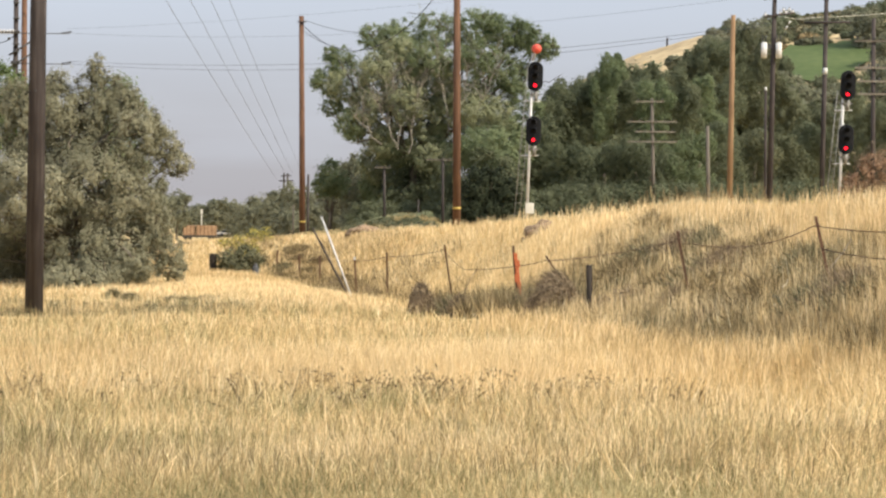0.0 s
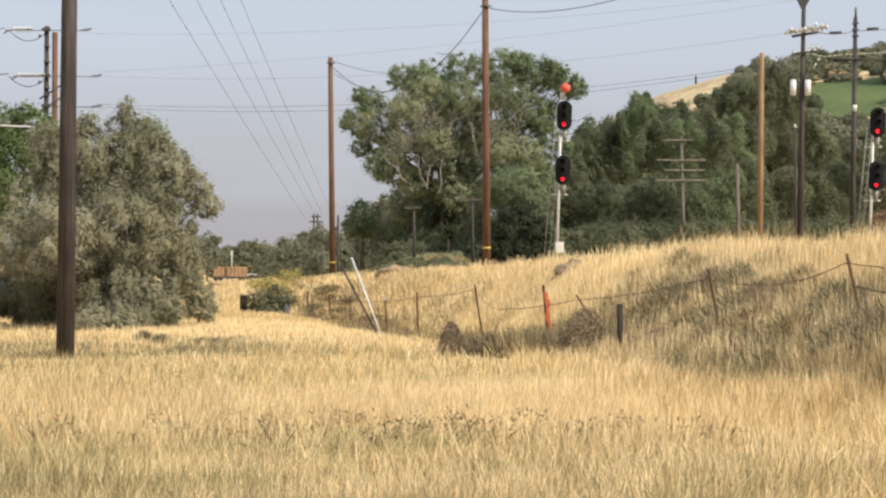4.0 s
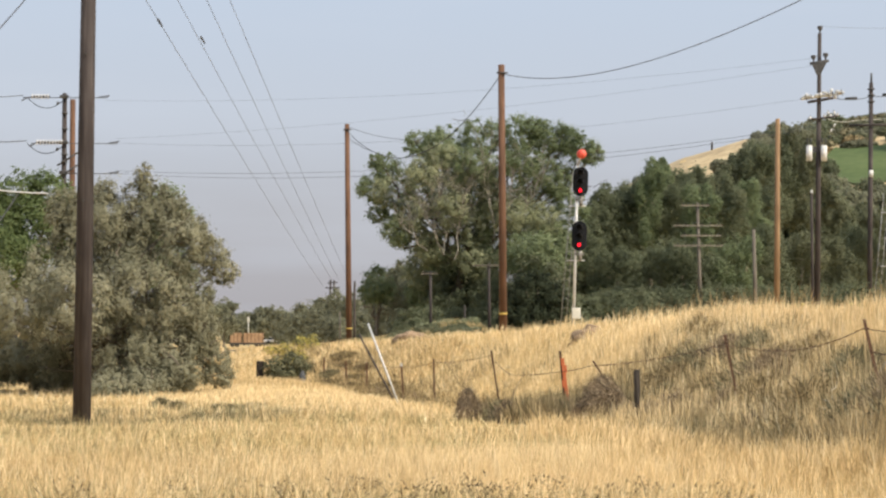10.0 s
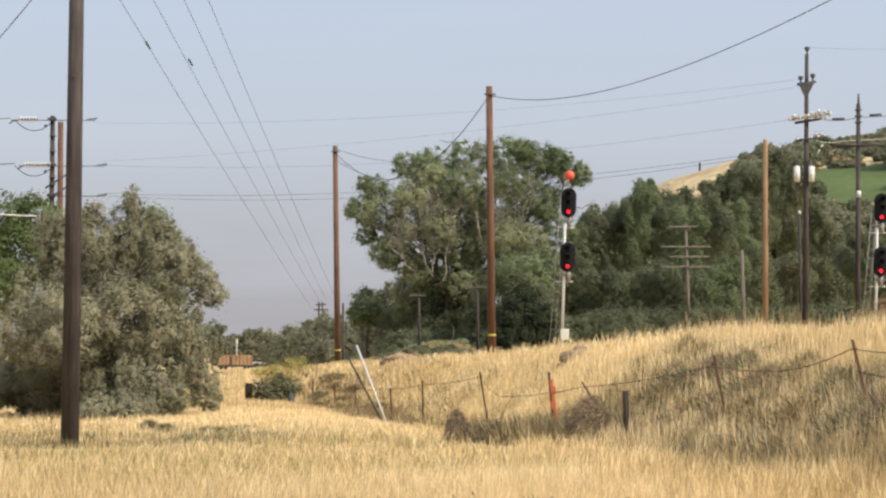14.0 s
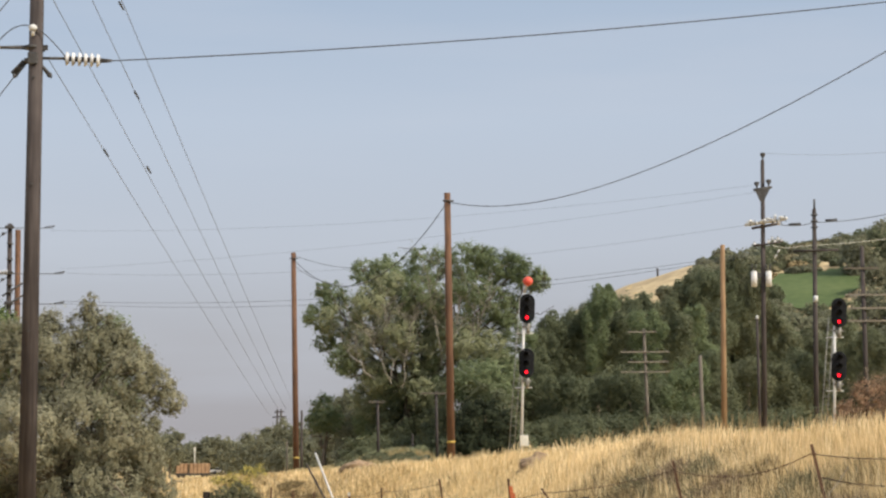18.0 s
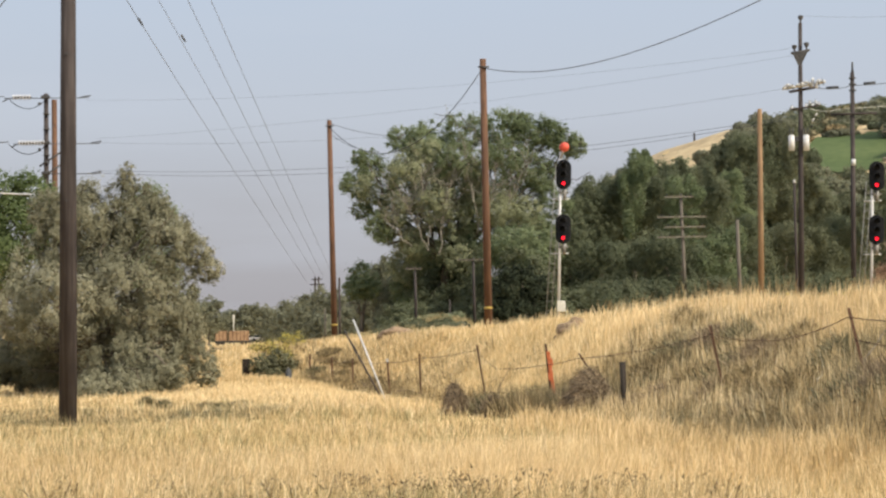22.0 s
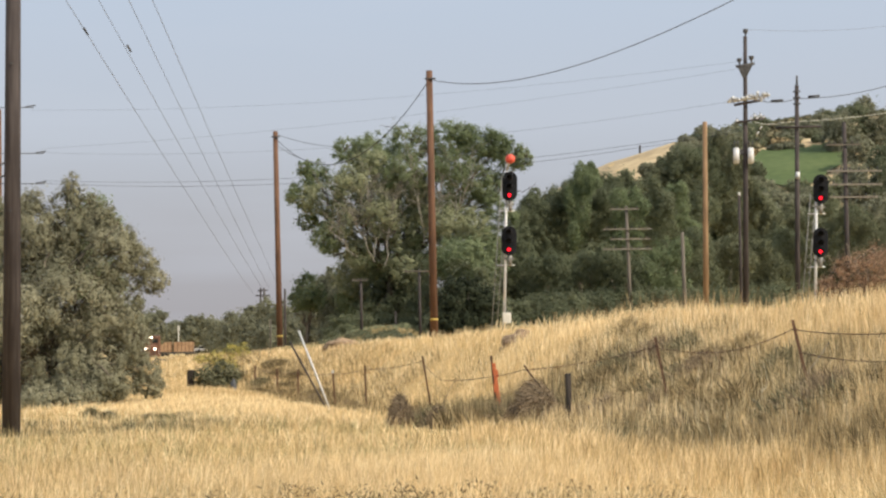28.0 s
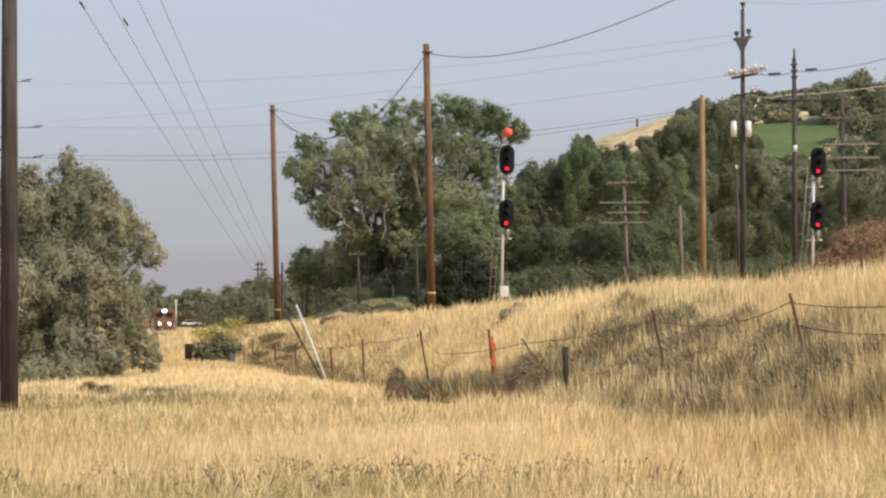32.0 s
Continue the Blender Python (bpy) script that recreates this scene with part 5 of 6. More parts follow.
# ---- far sheds and cars ----
def far_things():
    D = 470
    # white parked car
    p = sight(-103.5, -5.0, D)
    z = p.z - 0.75
    car = thing("parked_car", (p.x, p.y, z), "small white car parked far down the valley", "car")
    bm = block(B(), (0, 0, 0.62), (3.6, 1.7, 0.55), bevel=0.12)
    part("body", bm, WHITEPAINT, car)
    part("cabin", block(B(), (-0.2, 0, 1.1), (1.9, 1.5, 0.5), bevel=0.15), DARKGLASS, car, "dark glazed cabin")
    part("roof", block(B(), (-0.2, 0, 1.38), (1.7, 1.45, 0.08), bevel=0.03), WHITEPAINT, car)
    for sx in (-1.2, 1.2):
        for sy in (-0.85, 0.85):
            part("wheel", rod(B(), (sx, sy - 0.1, 0.33), (sx, sy + 0.1, 0.33), 0.33, sides=14), DARKIRON, car)
    p = sight(-109.5, -6.5, D)
    c2 = copy_thing(car, pose(p.x, p.y, z, 0, 0, 20))
    c2["label"] = "pale car parked beside the white one"
    # slim grey chimney pipe
    q = sight(-116, 6.2, D + 5)
    tw = thing("vent_mast", (q.x, q.y, gz(q.x, q.y)), "slim pale grey mast with a box on top", "mast")
    h = q.z - gz(q.x, q.y)
    part("stem", rod(B(), (0, 0, 0), (0, 0, h), 0.13, sides=8), GREYBOX, tw)
    part("head_box", block(B(), (0, 0, h - 0.6), (0.5, 0.4, 1.1), bevel=0.05), GREYBOX, tw)
    # dark gate posts beside the shrub
    D = 88
    x = -110.2 * D / 1000
    tagged(part("gate_post", block(B(), (x, D, gz(x, D) + 0.42), (0.3, 0.25, 1.0), bevel=0.03), STUB), "stout dark timber gate post beside a shrub", "post")


far_things()


# ---- the train ----
def locomotive():
    root = thing("locomotive", (0, 0, 0), "orange diesel locomotive with three lit headlamps", "locomotive")
    part("underframe", block(B(), (0, 9, 0.95), (2.9, 20, 0.5), bevel=0.05), DARKIRON, root)
    part("plough", block(B(), (0, -1.2, 0.55), (2.8, 0.35, 0.75), bevel=0.08), DARKIRON, root)
    part("nose", block(B(), (0, -0.1, 2.0), (2.0, 2.0, 1.7), bevel=0.2), LOCOPAINT, root)
    part("walkway", block(B(), (0, -0.9, 1.25), (3.0, 1.2, 0.25), bevel=0.03), LOCOPAINT, root)
    cab = part("cab", block(B(), (0, 1.9, 2.75), (3.1, 2.2, 3.2), bevel=0.14), LOCOPAINT, root)
    for s in (-0.72, 0.72):
        part("windscreen", block(B(), (s, 0.79, 3.55), (0.95, 0.04, 0.65), bevel=0.015), DARKGLASS, cab)
    part("headlamp_box", block(B(), (0, 0.7, 4.1), (0.75, 0.2, 0.4), bevel=0.04), DARKIRON, cab)
    for s in (-0.17, 0.17):
        part("headlamp", ball(B(), (s * 0.75, 0.58, 4.1), 0.2, (1, 0.35, 1), 12, 8), HEADLAMP, cab, "lit warm headlamp")
    for s in (-0.69, 0.69):
        part("ditch_lamp", ball(B(), (s, -1.42, 2.3), 0.165, (1, 0.35, 1), 12, 8), HEADLAMP, root, "lit warm ditch lamp")
        part("lamp_bracket", rod(B(), (s, -1.35, 1.3), (s, -1.35, 2.2), 0.06, sides=6), DARKIRON, root)
        part("handrail", rod(B(), (s * 1.95, -1.4, 1.35), (s * 1.95, -1.4, 2.3), 0.03, sides=6), WHITEPAINT, root)
    part("hood", block(B(), (0, 11, 2.7), (2.1, 16, 3.0), bevel=0.12), LOCOPAINT, root)
    part("radiator", block(B(), (0, 15.5, 4.25), (2.9, 5.0, 0.5), bevel=0.1), DARKIRON, root)
    part("fuel_tank", block(B(), (0, 9, 0.75), (2.6, 4.5, 0.8), bevel=0.2), DARKIRON, root)
    for y0 in (2.5, 15.5):
        bogie = part("bogie", block(B(), (0, y0, 0.65), (2.4, 4.6, 0.5), bevel=0.08), DARKIRON, root)
        for k in (-1.7, 0, 1.7):
            part("wheelset", rod(B(), (-0.8, y0 + k, 0.5), (0.8, y0 + k, 0.5), 0.5, sides=18), DARKIRON, bogie)
    return root


def wagon():
    """Brown freight wagon seen across the curve, two bodies with a gap."""
    root = thing("freight_wagon", (0, 0, 0), "rust-brown freight wagon with two box bodies", "freight wagon")
    part("underframe", block(B(), (0, 0, 0.75), (7.4, 2.6, 0.4), bevel=0.04), DARKIRON, root)
    for x0, w in ((-2.35, 2.5), (1.35, 4.3)):
        body = part("box_body", block(B(), (x0, 0, 2.0), (w, 2.7, 2.1), bevel=0.06), WAGONPAINT, root)
        for k in range(int(w / 0.8) + 1):
            part("rib", block(B(), (x0 - w / 2 + 0.1 + k * (w - 0.2) / max(1, int(w / 0.8)), -1.38, 2.0), (0.1, 0.08, 2.0)), RUST, body)
    for sx in (-2.6, 2.6):
        bogie = part("bogie", block(B(), (sx, 0, 0.5), (1.6, 2.2, 0.3), bevel=0.05), DARKIRON, root)
        for k in (-0.5, 0.5):
            part("wheelset", rod(B(), (sx + k, -0.8, 0.42), (sx + k, 0.8, 0.42), 0.42, sides=14), DARKIRON, bogie)
    return root


engine, wagon_car = locomotive(), wagon()


# ---- grass ----
def blades(rng, x, y, height, width, lean=0.25, wind=0.06, heads=True):
    """One kite-shaped quad a stalk, widest near the top for the seed head, or tapering for a leaf."""
    n = len(x)
    z = ground_z(x, y)
    a = rng.uniform(-0.6, 0.6, n)
    side = np.stack([np.cos(a), np.sin(a), np.zeros(n)], -1)
    tilt = rng.normal(0, lean, (n, 2)) * height[:, None]
    tilt[:, 0] += (wind + 0.5 * (uneven(x, y, 1.7, 21) - 0.5)) * height
    p0 = np.stack([x, y, z - 0.03], -1)
    tip = np.stack([x + tilt[:, 0], y + tilt[:, 1], z + height * (1 - 0.4 * (tilt ** 2).sum(1) / height ** 2).clip(0.45, 1)], -1)
    k = (np.where(rng.random(n) < 0.5, 0.72, 0.3) if heads else np.full(n, 0.35))[:, None]
    mid = p0 + (tip - p0) * k - np.stack([tilt[:, 0], tilt[:, 1], -0.15 * height], -1) * (0.18 * (1 - k))
    w = (width * rng.uniform(0.6, 1.4, n))[:, None] / 2
    v = np.stack([p0, mid + side * w, tip, mid - side * w], 1)
    return v.reshape(-1, 3), np.arange(4 * n).reshape(-1, 4)


def scatter(rng, n, near, far, u1, u2, bunch=1, wide=0.05):
    """Spots thicker towards the camera's side of a stretch of land, singly or in bunches."""
    m = n // bunch
    y = 1 / rng.uniform(1 / far, 1 / near, m)
    x = rng.uniform(u1, u2, m) / 1000 * y
    if bunch > 1:
        x, y = np.repeat(x, bunch), np.repeat(y, bunch)
        x, y = x + rng.normal(0, 1, len(x)) * wide, y + rng.normal(0, 1, len(x)) * wide
    return x, y


def stand(rng, n, bunch, low=0.55, high=1.3):
    """One height factor for each bunch."""
    return np.repeat(rng.uniform(low, high, n // bunch), bunch)


def uneven(x, y, s, o):
    """A smooth uneven field, about 0 to 1."""
    tab = np.random.default_rng(1000 + o).random((64, 64))
    total = 0
    for k, w in ((1, 0.62), (2.3, 0.38)):
        px, py = x * s * k * 0.5 + 31.7 * o, y * s * k * 0.5 + 17.3 * o
        ix, iy = np.floor(px).astype(int), np.floor(py).astype(int)
        fx, fy = px - ix, py - iy
        fx, fy = fx * fx * (3 - 2 * fx), fy * fy * (3 - 2 * fy)
        g = lambda a, b: tab[(ix + a) % 64, (iy + b) % 64]
        total = total + w * ((g(0, 0) * (1 - fx) + g(1, 0) * fx) * (1 - fy) + (g(0, 1) * (1 - fx) + g(1, 1) * fx) * fy)
    return np.clip(0.5 + 1.35 * (total - 0.5), 0, 1)


def across(x, y):
    return x - np.interp(y, TRACK_Y, TRACK_X) + 15.3


def spears(rng, x, y, height, width, lean=0.3, wind=0.06, sway=0.5):
    """One thin triangle a blade."""
    n = len(x)
    z = ground_z(x, y)
    a = rng.uniform(-0.6, 0.6, n)
    w = (width * rng.uniform(0.6, 1.4, n))[:, None] / 2
    side = np.stack([np.cos(a), np.sin(a), np.zeros(n)], -1) * w
    tilt = rng.normal(0, lean, (n, 2)) * height[:, None]
    tilt[:, 0] += (wind + sway * (uneven(x, y, 1.7, 21) - 0.5)) * height
    p0 = np.stack([x, y, z - 0.03], -1)
    tip = np.stack([x + tilt[:, 0], y + tilt[:, 1], z + height * (1 - 0.4 * (tilt ** 2).sum(1) / height ** 2).clip(0.45, 1)], -1)
    v = np.stack([p0 + side, tip, p0 - side], 1)
    return v.reshape(-1, 3), np.arange(3 * n).reshape(-1, 3)


def edge(y):
    """How far across the field's grass reaches towards the bank."""
    return np.interp(y, (17, 24, 28, 34, 50, 75, 100), (8.4, 8.0, 7.7, 7.9, 8.3, 7.8, 7.4))


def weed_top(x, y):
    """How far up the bank the weeds reach."""
    return np.interp(x / y, (-0.1, 0.02, 0.055, 0.075, 0.093, 0.12, 0.146, 0.164, 0.3), (10.6, 10.2, 10.4, 12.7, 13.4, 12.6, 12.2, 10.9, 10.6))


def worn(x, y):
    """Shorter growth where it is trodden round the pole and the bushes: a factor for the height."""
    f = np.ones(len(x))
    for cx, cy, r in ((-8.15, 39.8, 2.6), (2.0, 37.0, 1.3), (-0.2, 43.5, 1.2), (0.43, 41.8, 1.0), (1.2, 41.0, 1.7), (1.9, 39.2, 1.6), (2.5, 37.4, 1.2)):
        f *= 1 - 0.82 * np.exp(-(((x - cx) / (0.6 * r)) ** 2 + ((y - cy) / r) ** 2) ** 2)
    return f


def grass():
    rng = np.random.default_rng(77)
    ease = lambda x, y: np.interp(x, (-3.0, 0.5), (3.2, 0.0)) * np.interp(y, (22.5, 26), (0, 1))      # the tall gold band is narrower over there
    tuft = lambda x, y, o: 0.55 + 0.9 * uneven(x, y, 2.1, o) * uneven(x, y, 0.7, o + 2)
    # the dry field: fine blades and taller seed stalks
    x, y = scatter(rng, 480000, 10.5, 80, -290, 290, 16, 0.065)
    tall = stand(rng, 480000, 16, 0.45, 1.45)
    keep = (across(x, y) < edge(y) + 0.5 * rng.normal(0, 1, len(x))) & (rng.random(len(x)) < np.interp(y + ease(x, y), (11, 17, 20.5, 22, 28, 31, 42, 46, 80), (0.08, 0.14, 0.6, 0.9, 1, 0.42, 0.42, 0.9, 1)))
    x, y = x[keep], y[keep]
    h = tall[keep] * rng.uniform(0.12, 0.31, len(x)) * np.interp(y, (11, 18, 22, 30, 45, 60, 80), (0.4, 0.5, 0.95, 0.95, 0.75, 0.6, 0.55)) * tuft(x, y, 1) * worn(x, y)
    tagged(part_np("dry_grass", *spears(rng, x, y, h, np.maximum(0.007, y * 0.00034), 0.42), STRAW), "fine sun-bleached straw-coloured grass of the field", "grass", kind="stuff")
    x, y = scatter(rng, 120000, 10.5, 60, -290, 290, 6, 0.045)
    keep = (across(x, y) < edge(y)) & (rng.random(len(x)) < np.interp(y + ease(x, y), (11, 18.5, 20.5, 22, 28, 31, 42, 46, 60), (0.0, 0.02, 0.3, 1, 1, 0.35, 0.35, 0.7, 0.4)) * (0.3 + uneven(x, y, 0.8, 9)))
    x, y = x[keep], y[keep]
    h = rng.uniform(0.22, 0.44, len(x)) * np.interp(y, (11, 30, 60), (0.95, 1.0, 0.8)) * tuft(x, y, 3) * worn(x, y)
    tagged(part_np("seed_stalks", *blades(rng, x, y, h, np.maximum(0.006, y * 0.0003), 0.2), STRAW), "tall dry grass stalks with pale seed heads", "grass", kind="stuff")
    # pale stalks: sunlit highlights put into the straw's colour
    x, y = scatter(rng, 110000, 19, 70, -290, 290, 11, 0.09)
    keep = (across(x, y) < edge(y) + 0.2) & (rng.random(len(x)) < np.interp(y + ease(x, y), (19, 21, 22.5, 27, 30, 45, 70), (0.1, 0.5, 1, 0.9, 0.12, 0.1, 0.35)) * np.where(y < 29, np.interp(x, (-4, -1.5), (0.35, 1)), 1) * (uneven(x, y, 0.8, 13) > 0.42))
    x, y = x[keep], y[keep]
    tagged(part_np("highlight_stalks", *spears(rng, x, y, rng.uniform(0.2, 0.42, len(x)) * worn(x, y), np.maximum(0.007, y * 0.0003), 0.3), PALESTRAW), "pale grass stalks coloured as sunlit highlights through the field", "grass", kind="stuff")
    # short bleached growth on the trodden way past the olive
    x, y = scatter(rng, 90000, 44, 84, -250, -20, 8, 0.12)
    keep = (across(x, y) < edge(y) - 0.2) & (rng.random(len(x)) < np.interp(x / y, (-0.25, -0.17, -0.14, -0.12, -0.06, -0.02), (0, 0.08, 0.5, 1, 1, 0.2)) * np.interp(y, (44, 52, 56, 68, 84), (0, 0.25, 1, 1, 0.4)))
    x, y = x[keep], y[keep]
    tagged(part_np("bleached_grass", *spears(rng, x, y, rng.uniform(0.1, 0.3, len(x)), y * 0.0005, 0.45), PALESTRAW), "short bleached grass on the trodden way", "grass", kind="stuff")
    # greener growth among it, mostly near
    x, y = scatter(rng, 300000, 10.5, 60, -290, 290, 8, 0.06)
    tall = stand(rng, 300000, 8, 0.5, 1.35)
    left = np.clip(1 - (x + 1) / 8, 0.4, 1)
    keep = (across(x, y) < edge(y) - 0.6) & (rng.random(len(x)) < np.interp(y, (11, 16, 20, 24, 27, 30, 37, 44, 50, 60), (1, 1, 0.6, 0.3, 0.65, 0.95, 1.0, 1.0, 0.35, 0.1)) * np.where(y > 24, left, 1) * (0.3 + 1.0 * uneven(x, y, 0.9, 4)))
    x, y = x[keep], y[keep]
    h = tall[keep] * rng.uniform(0.09, 0.28, len(x)) * np.interp(y, (25, 30), (1.0, 1.35)) * tuft(x, y, 2) * worn(x, y)
    tagged(part_np("olive_grass", *spears(rng, x, y, h, np.maximum(0.0075, y * 0.0004), 0.75), GREENGRASS), "half-dry olive-green grass in the near field", "grass", kind="stuff")
    x, y = scatter(rng, 46000, 11, 21, -290, 290, 9, 0.07)
    keep = uneven(x, y, 0.75, 31) > 0.58
    x, y = x[keep], y[keep]
    tagged(part_np("straw_patches", *spears(rng, x, y, rng.uniform(0.12, 0.3, len(x)) * tuft(x, y, 4), np.full(len(x), 0.0075), 0.45), PALESTRAW), "patches of pale straw in the near green growth", "grass", kind="stuff")
    # stout bright stalks, and brown stems that put gap shade between them, in small bunches
    for name, n, mat, lo, hi, o, text in (("stout_stalks", 54000, PALESTRAW, 0.2, 0.4, 41, "stout bright straw stalks in small bunches"), ("gap_shade_stems", 30000, WEED, 0.12, 0.28, 44, "dull brown stems that put gap shade between the bright straw")):
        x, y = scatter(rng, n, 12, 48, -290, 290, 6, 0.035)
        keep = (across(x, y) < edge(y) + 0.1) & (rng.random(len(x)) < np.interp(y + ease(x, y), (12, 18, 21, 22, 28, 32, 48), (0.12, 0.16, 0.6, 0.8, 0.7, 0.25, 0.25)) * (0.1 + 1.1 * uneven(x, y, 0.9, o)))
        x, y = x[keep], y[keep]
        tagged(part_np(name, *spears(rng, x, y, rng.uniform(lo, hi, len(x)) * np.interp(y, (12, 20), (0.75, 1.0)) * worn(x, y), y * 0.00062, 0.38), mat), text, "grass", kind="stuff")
    # dull low weeds in a loose band before the olive
    x, y = scatter(rng, 22000, 41.5, 48, -240, -85, 14, 0.16)
    keep = (uneven(x, y, 0.6, 51) > 0.52) & (rng.random(len(x)) < np.interp(x / y, (-0.24, -0.2, -0.1, -0.085), (0.3, 0.8, 0.8, 0.2)))
    x, y = x[keep], y[keep]
    tagged(part_np("low_weeds", *spears(rng, x, y, rng.uniform(0.08, 0.26, len(x)), np.full(len(x), 0.018), 0.6), DRYSAGE), "dull grey-green low weeds in the dry field", "weeds", kind="stuff")
    # taller fringe where the field meets the weeds of the bank
    x, y = scatter(rng, 34000, 22, 52, 20, 290, 7, 0.06)
    off = across(x, y) - edge(y)
    keep = (off > -1.3) & (off < np.interp(x / y, (0.13, 0.16), (0.35, -0.1))) & (rng.random(len(x)) < 0.3 + 0.7 * uneven(x, y, 1.4, 47))
    x, y = x[keep], y[keep]
    tagged(part_np("fringe_grass", *blades(rng, x, y, rng.uniform(0.26, 0.56, len(x)) * worn(x, y), np.maximum(0.008, y * 0.0004), 0.24), STRAW), "taller golden grass along the foot of the bank", "grass", kind="stuff")
    # darker stems scattered through the field, standing in for shadow gaps
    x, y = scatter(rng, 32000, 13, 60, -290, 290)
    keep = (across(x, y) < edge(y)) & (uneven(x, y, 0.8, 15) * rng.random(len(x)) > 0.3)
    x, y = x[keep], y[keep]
    tagged(part_np("shadow_gap_stems", *spears(rng, x, y, rng.uniform(0.14, 0.34, len(x)), np.maximum(0.007, y * 0.00034), 0.3), WEED), "brown stems standing in for shadow gaps through the dry field", "grass", kind="stuff")
    # broken pale straw lying every way in the near growth
    x, y = scatter(rng, 40000, 10.5, 22, -290, 290)
    keep = uneven(x, y, 1.1, 12) > 0.4
    x, y = x[keep], y[keep]
    bx, by = scatter(rng, 700, 12, 21, -290, 290)
    long = blades(rng, bx, by, rng.uniform(0.25, 0.5, len(bx)), np.full(len(bx), 0.010), 0.7, 0.0, False)
    tagged(part_np("straw_litter", *join([long, blades(rng, x, y, rng.uniform(0.08, 0.24, len(x)), np.full(len(x), 0.0075), 0.9, 0.0, False)]), STRAW), "broken pale straw stems in the near grass", "grass", kind="stuff")
    # the bank and its crest
    x, y = scatter(rng, 420000, 20, 160, -200, 300, 12, 0.07)
    tall = stand(rng, 420000, 12, 0.6, 1.3)
    c = across(x, y)
    low = np.interp(x / y, (-0.1, 0.02, 0.06, 0.13, 0.16, 0.3), (0.85, 0.9, 0.5, 0.36, 0.16, 0.16))      # thinner where weeds cover the bank's face
    keep = (c > edge(y) - 0.3) & (c < 19) & (rng.random(len(x)) < np.where(c < 9.6, np.where(y > 48, 0.12, 0.2), np.where(c < np.where(x / y > 0.06, weed_top(x, y) + 0.3 * np.sin(2.1 * x), np.where(y > 48, 10.7, 11.6)), low, 1.0)))
    x, y = x[keep], y[keep]
    h = tall[keep] * rng.uniform(0.2, 0.5, len(x)) * np.interp(y, (25, 60, 100, 150), (1.0, 0.85, 0.6, 0.5)) * tuft(x, y, 3) * np.where((y > 48) & (across(x, y) < 11.2), 0.55, 1.0) * worn(x, y)
    tagged(part_np("bank_grass", *spears(rng, x, y, h, np.maximum(0.009, y * 0.00034), 0.13, 0.03, 0.15), CRESTSTRAW), "fine golden grass along the railway bank", "grass", kind="stuff")
    # short growth closing the gaps on the bank's upper face
    x, y = scatter(rng, 260000, 28, 110, -120, 300)
    c = across(x, y)
    keep = (c > np.where(x / y > 0.06, weed_top(x, y) - 0.2, 9.8)) & (c < 15)
    x, y = x[keep], y[keep]
    tagged(part_np("short_grass", *spears(rng, x, y, rng.uniform(0.12, 0.3, len(x)), np.maximum(0.012, y * 0.0004), 0.25, 0.03, 0.15), CRESTSTRAW), "short golden grass on the upper railway bank", "grass", kind="stuff")
    # loose golden tufts standing out of the bank's weeds
    x, y = scatter(rng, 24000, 22, 52, 40, 290, 9, 0.1)
    c = across(x, y)
    keep = (c > 8.4) & (c < 13.4)
    x, y = x[keep], y[keep]
    tagged(part_np("gold_tufts", *blades(rng, x, y, rng.uniform(0.3, 0.66, len(x)), np.maximum(0.008, y * 0.0003), 0.16), STRAW), "golden grass tufts standing out of the bank's weeds", "grass", kind="stuff")
    x, y = scatter(rng, 6500, 22, 50, 52, 290, 5, 0.06)
    c = across(x, y)
    keep = (c > 8.3) & (c < 13)
    x, y = x[keep], y[keep]
    tagged(part_np("face_stalks", *spears(rng, x, y, rng.uniform(0.3, 0.72, len(x)), y * 0.00055, 0.14, 0.03, 0.1), PALESTRAW), "upright bleached stalks among the bank's weeds", "grass", kind="stuff")
    # dull green weeds grown up along the fence
    x, y = scatter(rng, 10000, 36, 45, 11, 68, 9, 0.14)
    keep = (y > 41.8 - 70 * (x / y - 0.011)) & (y < 46.6 - 70 * (x / y - 0.011)) & (uneven(x, y, 1.2, 61) > 0.4)
    x, y = x[keep], y[keep]
    k = uneven(x, y, 1.9, 67) > 0.47
    for name, pick, mat, text in (("fence_weeds", k, DRYSAGE, "dull grey-green weeds grown up along the fence"), ("dead_weeds", ~k, WEED, "grey-brown dead weeds grown up along the fence")):
        tagged(part_np(name, *spears(rng, x[pick], y[pick], rng.uniform(0.2, 0.8, pick.sum()), np.full(pick.sum(), 0.022), 0.3, 0.0, 0.2), mat), text, "weeds", kind="stuff")
    x, y = scatter(rng, 60000, 22, 46, 76, 290, 22, 0.16)
    c = across(x, y)
    keep = (c > 8.2) & (c < weed_top(x, y)) & (uneven(x, y, 0.9, 63) > 0.5)
    x, y = x[keep], y[keep]
    tagged(part_np("green_weeds", *spears(rng, x, y, rng.uniform(0.15, 0.5, len(x)), np.full(len(x), 0.016), 0.4, 0.0, 0.2), DRYSAGE), "dull green weed clumps on the bank's face", "weeds", kind="stuff")
    # wispy tall stalks on the crest
    x, y = scatter(rng, 110000, 24, 100, -100, 300)
    c = across(x, y)
    keep = (c > 11.4) & (c < 15.5) & (rng.random(len(x)) < 0.3 + 0.7 * uneven(x, y, 1.5, 8))
    x, y = x[keep], y[keep]
    h = rng.uniform(0.4, 0.9, len(x)) * np.interp(y, (25, 60, 100), (1.0, 0.8, 0.5)) * tuft(x, y, 6) * np.interp(x / y, (0.12, 0.17), (1.0, 0.75))
